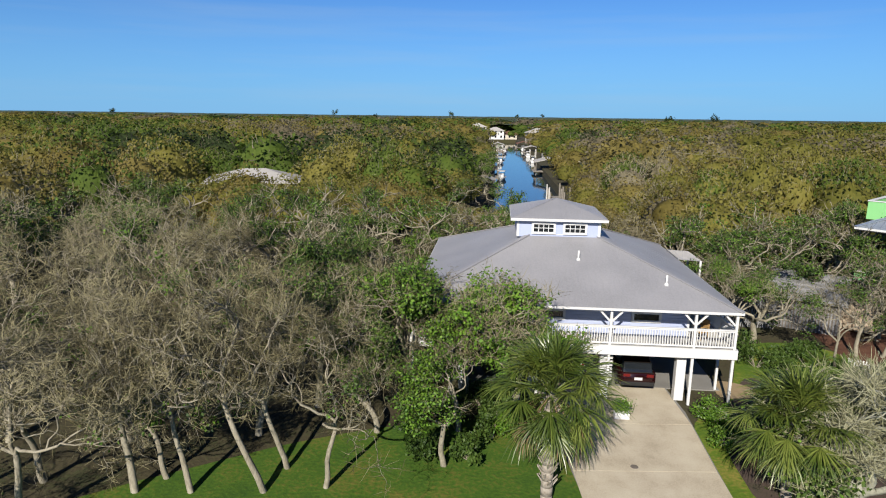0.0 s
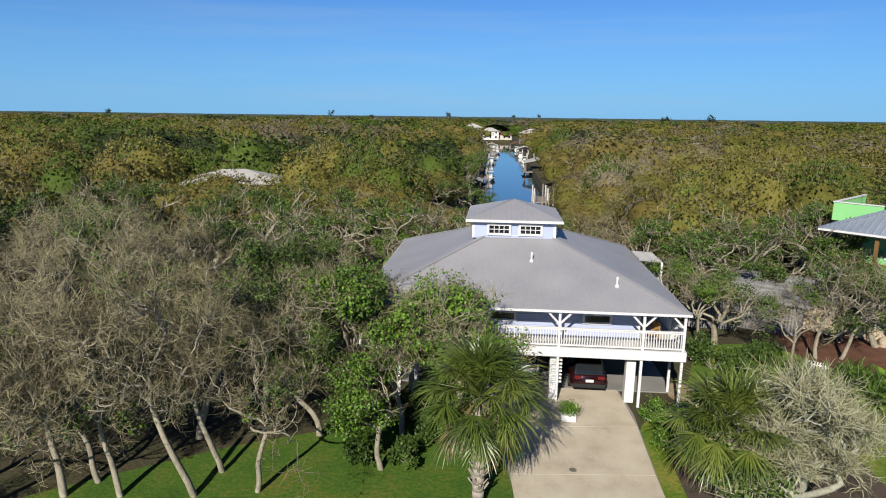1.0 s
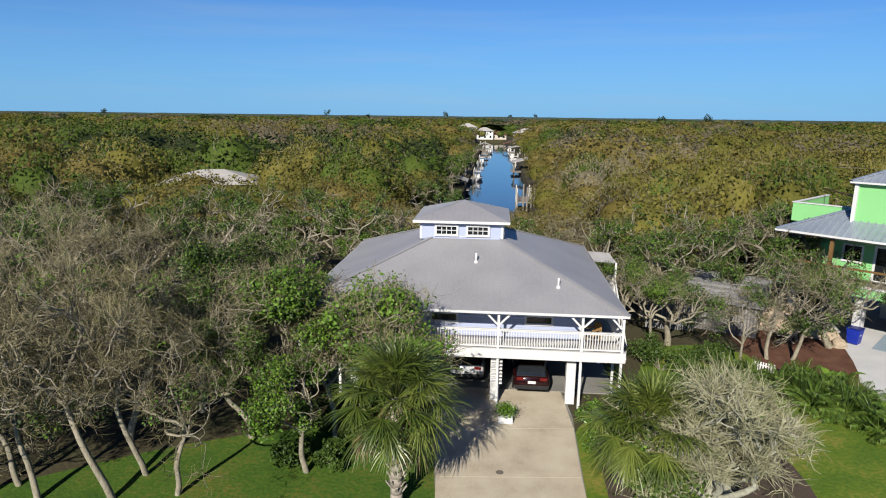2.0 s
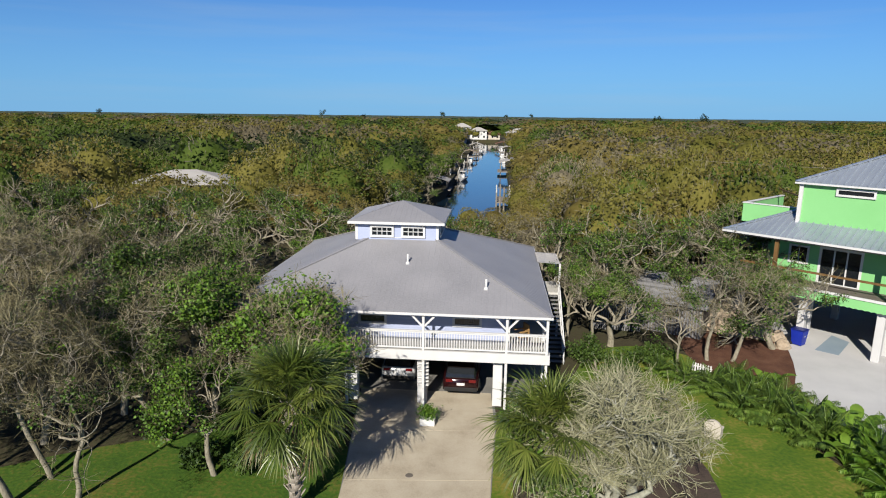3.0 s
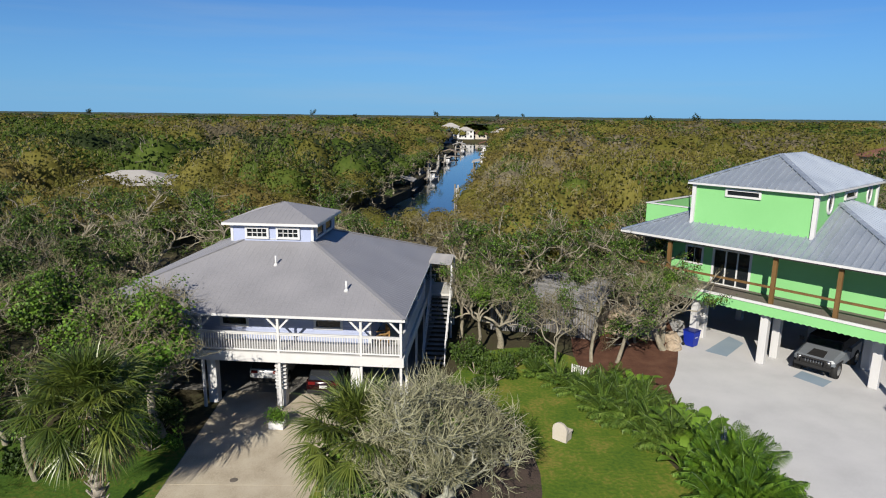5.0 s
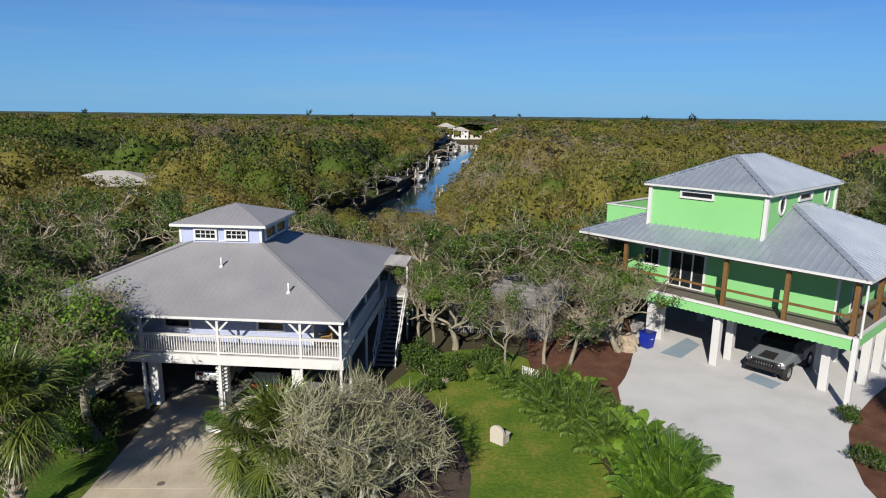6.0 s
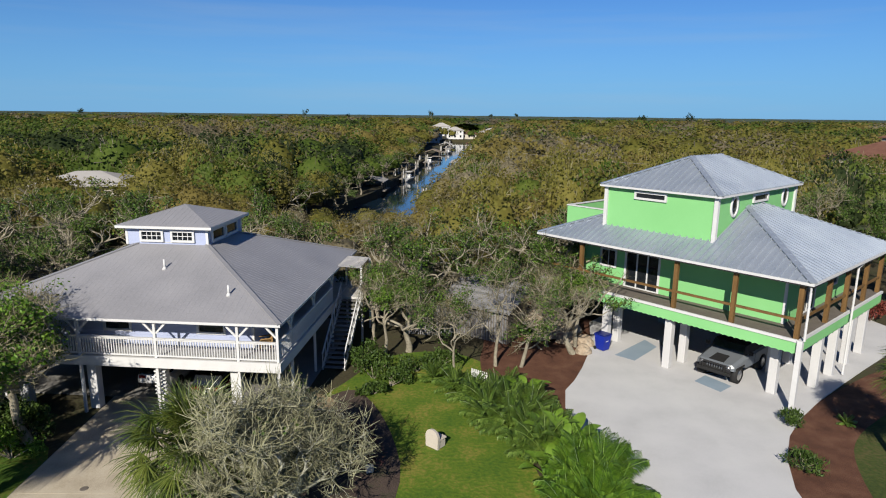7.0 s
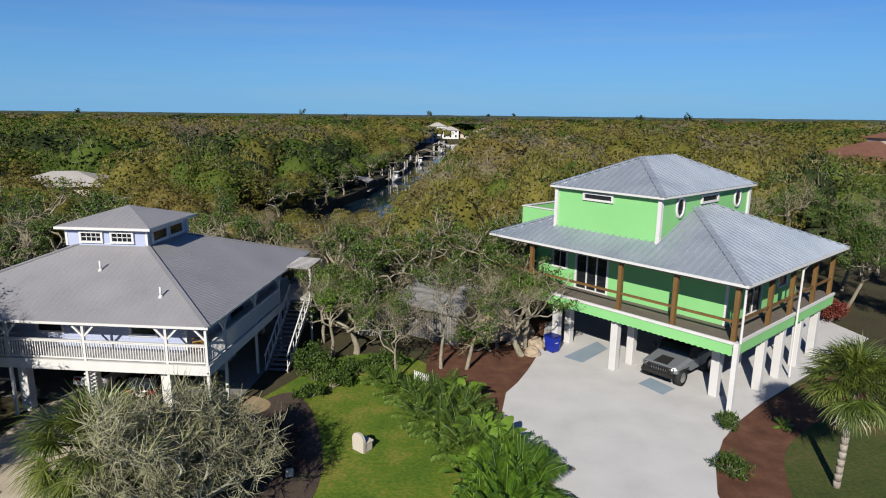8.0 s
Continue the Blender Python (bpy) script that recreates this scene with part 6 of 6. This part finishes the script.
def boathouse(x, y, w, d, h, roof_m, label, turn=-5.0):
    """A roof on posts over the water, with a low deck and a boat lift."""
    ob = thing("boathouse", pose(x, y, -1.5, 0, 0, turn), label, "boathouse")
    for sx in (-1, 1):
        for sy in (-1, 0, 1):
            part("post", rod(bmesh.new(), (sx * w / 2, sy * d / 2, -1), (sx * w / 2, sy * d / 2, h), 0.12, 0.12, 8), M["pile"], ob)
    bm = slab(bmesh.new(), [(-w / 2 - 0.5, -d / 2 - 0.5, h), (0, -d / 2 - 0.5, h + 1.0), (0, d / 2 + 0.5, h + 1.0), (-w / 2 - 0.5, d / 2 + 0.5, h)], 0.14)
    slab(bm, [(0, -d / 2 - 0.5, h + 1.0), (w / 2 + 0.5, -d / 2 - 0.5, h), (w / 2 + 0.5, d / 2 + 0.5, h), (0, d / 2 + 0.5, h + 1.0)], 0.14)
    bmesh.ops.remove_doubles(bm, verts=bm.verts, dist=0.001)
    part("roof", bm, roof_m, ob)
    part("dock", boxed(-w / 2 - 0.8, w / 2 + 0.8, -d / 2 - 0.8, d / 2 + 0.4, 0.75, 0.9), M["pile"], ob)
    return ob


def dock(x, y, w, d, turn=-5.0, piles=4):
    ob = thing("dock", pose(x, y, -1.5, 0, 0, turn), "weathered timber dock with tall piles", "dock", "docks on the canal")
    part("deck", boxed(-w / 2, w / 2, -d / 2, d / 2, 0.8, 0.95), M["pile"], ob)
    for k in range(piles):
        for s in (-1, 1):
            part("pile", rod(bmesh.new(), (s * w / 2, -d / 2 + d * k / (piles - 1), -1), (s * w / 2, -d / 2 + d * k / (piles - 1), 2.6 + 0.5 * (k % 2)), 0.14, 0.12, 8), M["offwhite"] if k % 2 else M["pile"], ob)


def boat(x, y, s, turn, label="white motor boat moored at a dock"):
    ob = thing("motor_boat", pose(x, y, -1.45, 0, 0, turn), label, "boat", "boats on the canal")
    rings = [[(-hw, u, 0.75), (-hw * 0.6, u, 0.0), (hw * 0.6, u, 0.0), (hw, u, 0.75)] for u, hw in ((-s / 2, 1.0), (0, 1.1), (s * 0.32, 0.8), (s * 0.5, 0.1))]
    part("hull", loft(bmesh.new(), rings), M["white"], ob)
    part("cabin", boxed(-0.6, 0.6, -s * 0.15, s * 0.12, 0.75, 1.6, bevel=0.1), M["white"], ob)
    part("cover", boxed(-0.8, 0.8, -s * 0.3, s * 0.1, 2.1, 2.2), M["offwhite"], ob)
    for sx in (-0.7, 0.7):
        part("strut", rod(bmesh.new(), (sx, -s * 0.1, 0.75), (sx, -s * 0.1, 2.1), 0.03, 0.03, 6), M["chrome"], ob)


boathouse(8.4, 129, 4.6, 5, 2.6, M["roof_pale"], "pale-roofed boathouse on the canal bank")
boathouse(29.5, 173, 7.5, 8, 3.4, M["roof_pale"], "two-level boathouse with a pale gable roof")
boathouse(20.0, 235, 5, 6, 2.4, M["roof_brown"], "small boathouse with a brown roof")
boathouse(37.0, 262, 6, 7, 2.6, M["roof_pale"], "pale-roofed boathouse on the canal")
boathouse(38.5, 300, 6, 7, 2.8, M["roof_red"], "red-roofed boathouse on the canal")
boathouse(25.5, 290, 5, 6, 2.6, M["roof_pale"], "pale-roofed boathouse on the canal")
for x, y, w, d in ((20.5, 112, 2.4, 8), (12.6, 152, 2.0, 7), (14.6, 176, 2.2, 8), (17.0, 204, 2.0, 7), (33.0, 214, 2.4, 7), (34.6, 240, 2.2, 7), (24.0, 262, 2.2, 7), (26.2, 312, 2.4, 8)):
    dock(x, y, w, d)
for x, y, s, tn in ((14.6, 153.5, 6.5, 170), (31.2, 215, 7, -8), (33.0, 242, 7.5, -6), (26.0, 264, 7, 172), (36.6, 286, 7, -6), (19.0, 206, 6, 175)):
    boat(x, y, s, tn)
for k, (dx, hh) in enumerate(((0, 5.2), (0.7, 4.6), (2.0, 4.4), (5.6, 5.4), (6.4, 4.8), (7.2, 3.8))):
    ob = finish("mooring_pile", rod(bmesh.new(), (0, 0, -1), (0, 0, hh), 0.15, 0.12, 8), M["pile"])
    ob.matrix_basis = pose(18.6 + dx, 98 + k * 0.8, -1.5)
    tagged(ob, "tall weathered timber mooring pile", "pile", "mooring piles")
for x, y, w, d, h, rm, wm, tn in ((32, 386, 10, 8, 5.2, "roof_pale", "white", 0), (17, 330, 10, 8, 5.4, "roof_pale", "white", 8), (9, 292, 12, 9, 3.2, "roof_brown", "stucco", -6), (19, 372, 10, 8, 5.8, "roof_brown", "white", 4), (50, 330, 12, 9, 5.6, "roof_pale", "stucco", 5), (54, 362, 12, 9, 6.0, "roof_brown", "stucco", 0), (4, 430, 14, 10, 6.4, "roof_pale", "white", 0), (24, 440, 12, 10, 6.4, "roof_pale", "white", 0), (-26.2, 87, 12, 9, 4.9, "roof_pale", "stucco", 14), (106, 117, 18, 12, 7.6, "roof_red", "stucco", 20), (41, 388, 9, 7, 3.2, "roof_red", "stucco", -5)):
    far_house(x, y, w, d, h, M[rm], M[wm], {"roof_pale": "distant house with a pale roof among the woods", "roof_brown": "distant house with a brown roof among the woods", "roof_red": "distant house with a red clay roof among the woods"}[rm], tn, 0.3 if x < 0 else 0.45)

red_house = [o for o in scene.objects if o.get("label") == "distant house with a red clay roof among the woods"][0]
part("upper_storey", boxed(0.5, 6.0, -2.5, 2.5, 8.0, 11.2), M["stucco"], red_house)
bm = bmesh.new()
for q in hip_faces(0.0, 6.5, -3.0, 3.0, 11.2, 0.4, 2.99):
    slab(bm, unrepeated(q), 0.15)
part("upper_roof", bm, M["roof_red"], red_house)
pole = thing("utility_pole", pose(74, 66, 0), "weathered wooden utility pole above the woods", "pole")
part("pole", rod(bmesh.new(), (0, 0, 0), (0, 0, 9.6), 0.15, 0.11, 10), M["pile"], pole)
part("crossarm", boxed(-1.1, 1.1, -0.06, 0.06, 8.8, 8.92), M["pile"], pole)


def tall_pine(x, y, h, r):
    """A far pine that stands over the canopy: bare stem, ragged top."""
    ob = thing("pine_tree", pose(x, y, 0), "tall dark pine over the far canopy", "tree", "pines on the horizon")
    part("trunk", rod(bmesh.new(), (0, 0, 0), (0, 0, h), r * 0.1, r * 0.04, 6), M["bark"], ob)
    k = 260
    c = rng.normal(size=(9, 3)) * np.array([r * 0.5, r * 0.5, r * 0.35]) + np.array([0, 0, h])
    cc = np.repeat(c, k // 9, 0) + rng.normal(size=(9 * (k // 9), 3)) * r * 0.22
    v, f = leaf_quads(cc, r * 0.35, r * 0.2, 0.4)
    o = new("crown", mesh_from("crown", v, f, [M["dark_leaf"]]))
    o.parent = ob


for x, y, h, r in ((-96, 565, 15, 2.4), (-66, 620, 12.5, 2.2), (-290, 560, 14.5, 2.6), (75, 640, 14, 2.0), (100, 640, 14.5, 2.0), (300, 700, 13, 5), (12, 900, 15, 4), (220, 620, 12, 5)):
    tall_pine(x, y, h, r)


def drain(x, y, z, label):
    ob = finish("drain_cover", rod(bmesh.new(), (0, 0, 0), (0, 0, 0.012), 0.16, 0.15, 18), M["deck"])
    ob.matrix_basis = pose(x, y, z)
    tagged(ob, label, "drain")


drain(30.67, 24.86, 0.055, "small dark round drain cover in the pale forecourt")
drain(8.0, 22.94, 0.05, "small dark round drain cover in the tan drive")

yard = thing("garden_chair", pose(24.4, 47.2, 0.03, 0, 0, 30), "pale yellow wooden garden chair under the oaks", "chair")
cream = mat("yellow_paint", [(0.55, 0.45, 0.16), (0.66, 0.56, 0.22)], 2.0, 0.6)
part("seat", slab(bmesh.new(), [(-0.3, -0.3, 0.42), (0.3, -0.3, 0.42), (0.3, 0.25, 0.3), (-0.3, 0.25, 0.3)], 0.04), cream, yard)
for k in range(5):
    part("slat", slab(bmesh.new(), [(-0.3 + k * 0.125, 0.25, 0.32), (-0.2 + k * 0.125, 0.25, 0.32), (-0.2 + k * 0.125, 0.5, 1.0), (-0.3 + k * 0.125, 0.5, 1.0)], 0.05), cream, yard)
for sx in (-0.36, 0.36):
    part("armrest", boxed(sx - 0.07, sx + 0.07, -0.35, 0.35, 0.58, 0.61), cream, yard)
    for sy in (-0.3, 0.3):
        part("leg", boxed(sx - 0.03, sx + 0.03, sy - 0.03, sy + 0.03, 0, 0.58), cream, yard)

wire = bmesh.new()
last = None
for k in range(17):
    u = k / 16
    p = (74 - 40 * u, 66 + 26 * u, 8.9 + 0.2 * u - 1.6 * 4 * u * (1 - u) * 0.4)
    if last:
        rod(wire, last, p, 0.022, 0.022, 4, False)
    last = p
tagged(finish("power_line", wire, M["pile"]), "thin pale overhead wire from the pole", "wire")

shrub("shrub", "leafy green bush beside the carport", 1.0, 1.4, 1300, 0.16, 0.09, M["leaf_bright"], (3.7, 25.2, 0.03), group="undergrowth by the house")

for x, y, r_, h in ((18.4, 25.0, 1.0, 0.8), (17.6, 26.8, 1.0, 0.8)):
    shrub("shrub", "low bare bush with dark red-brown twigs", r_, h, 900, 0.34, 0.03, mat("red_twig", [(0.07, 0.025, 0.02), (0.15, 0.06, 0.045)], 1.0, 0.8, 0, 9.0, island=0.3), (x, y, 0.034), group="red bushes in the leaf litter", stems=16)
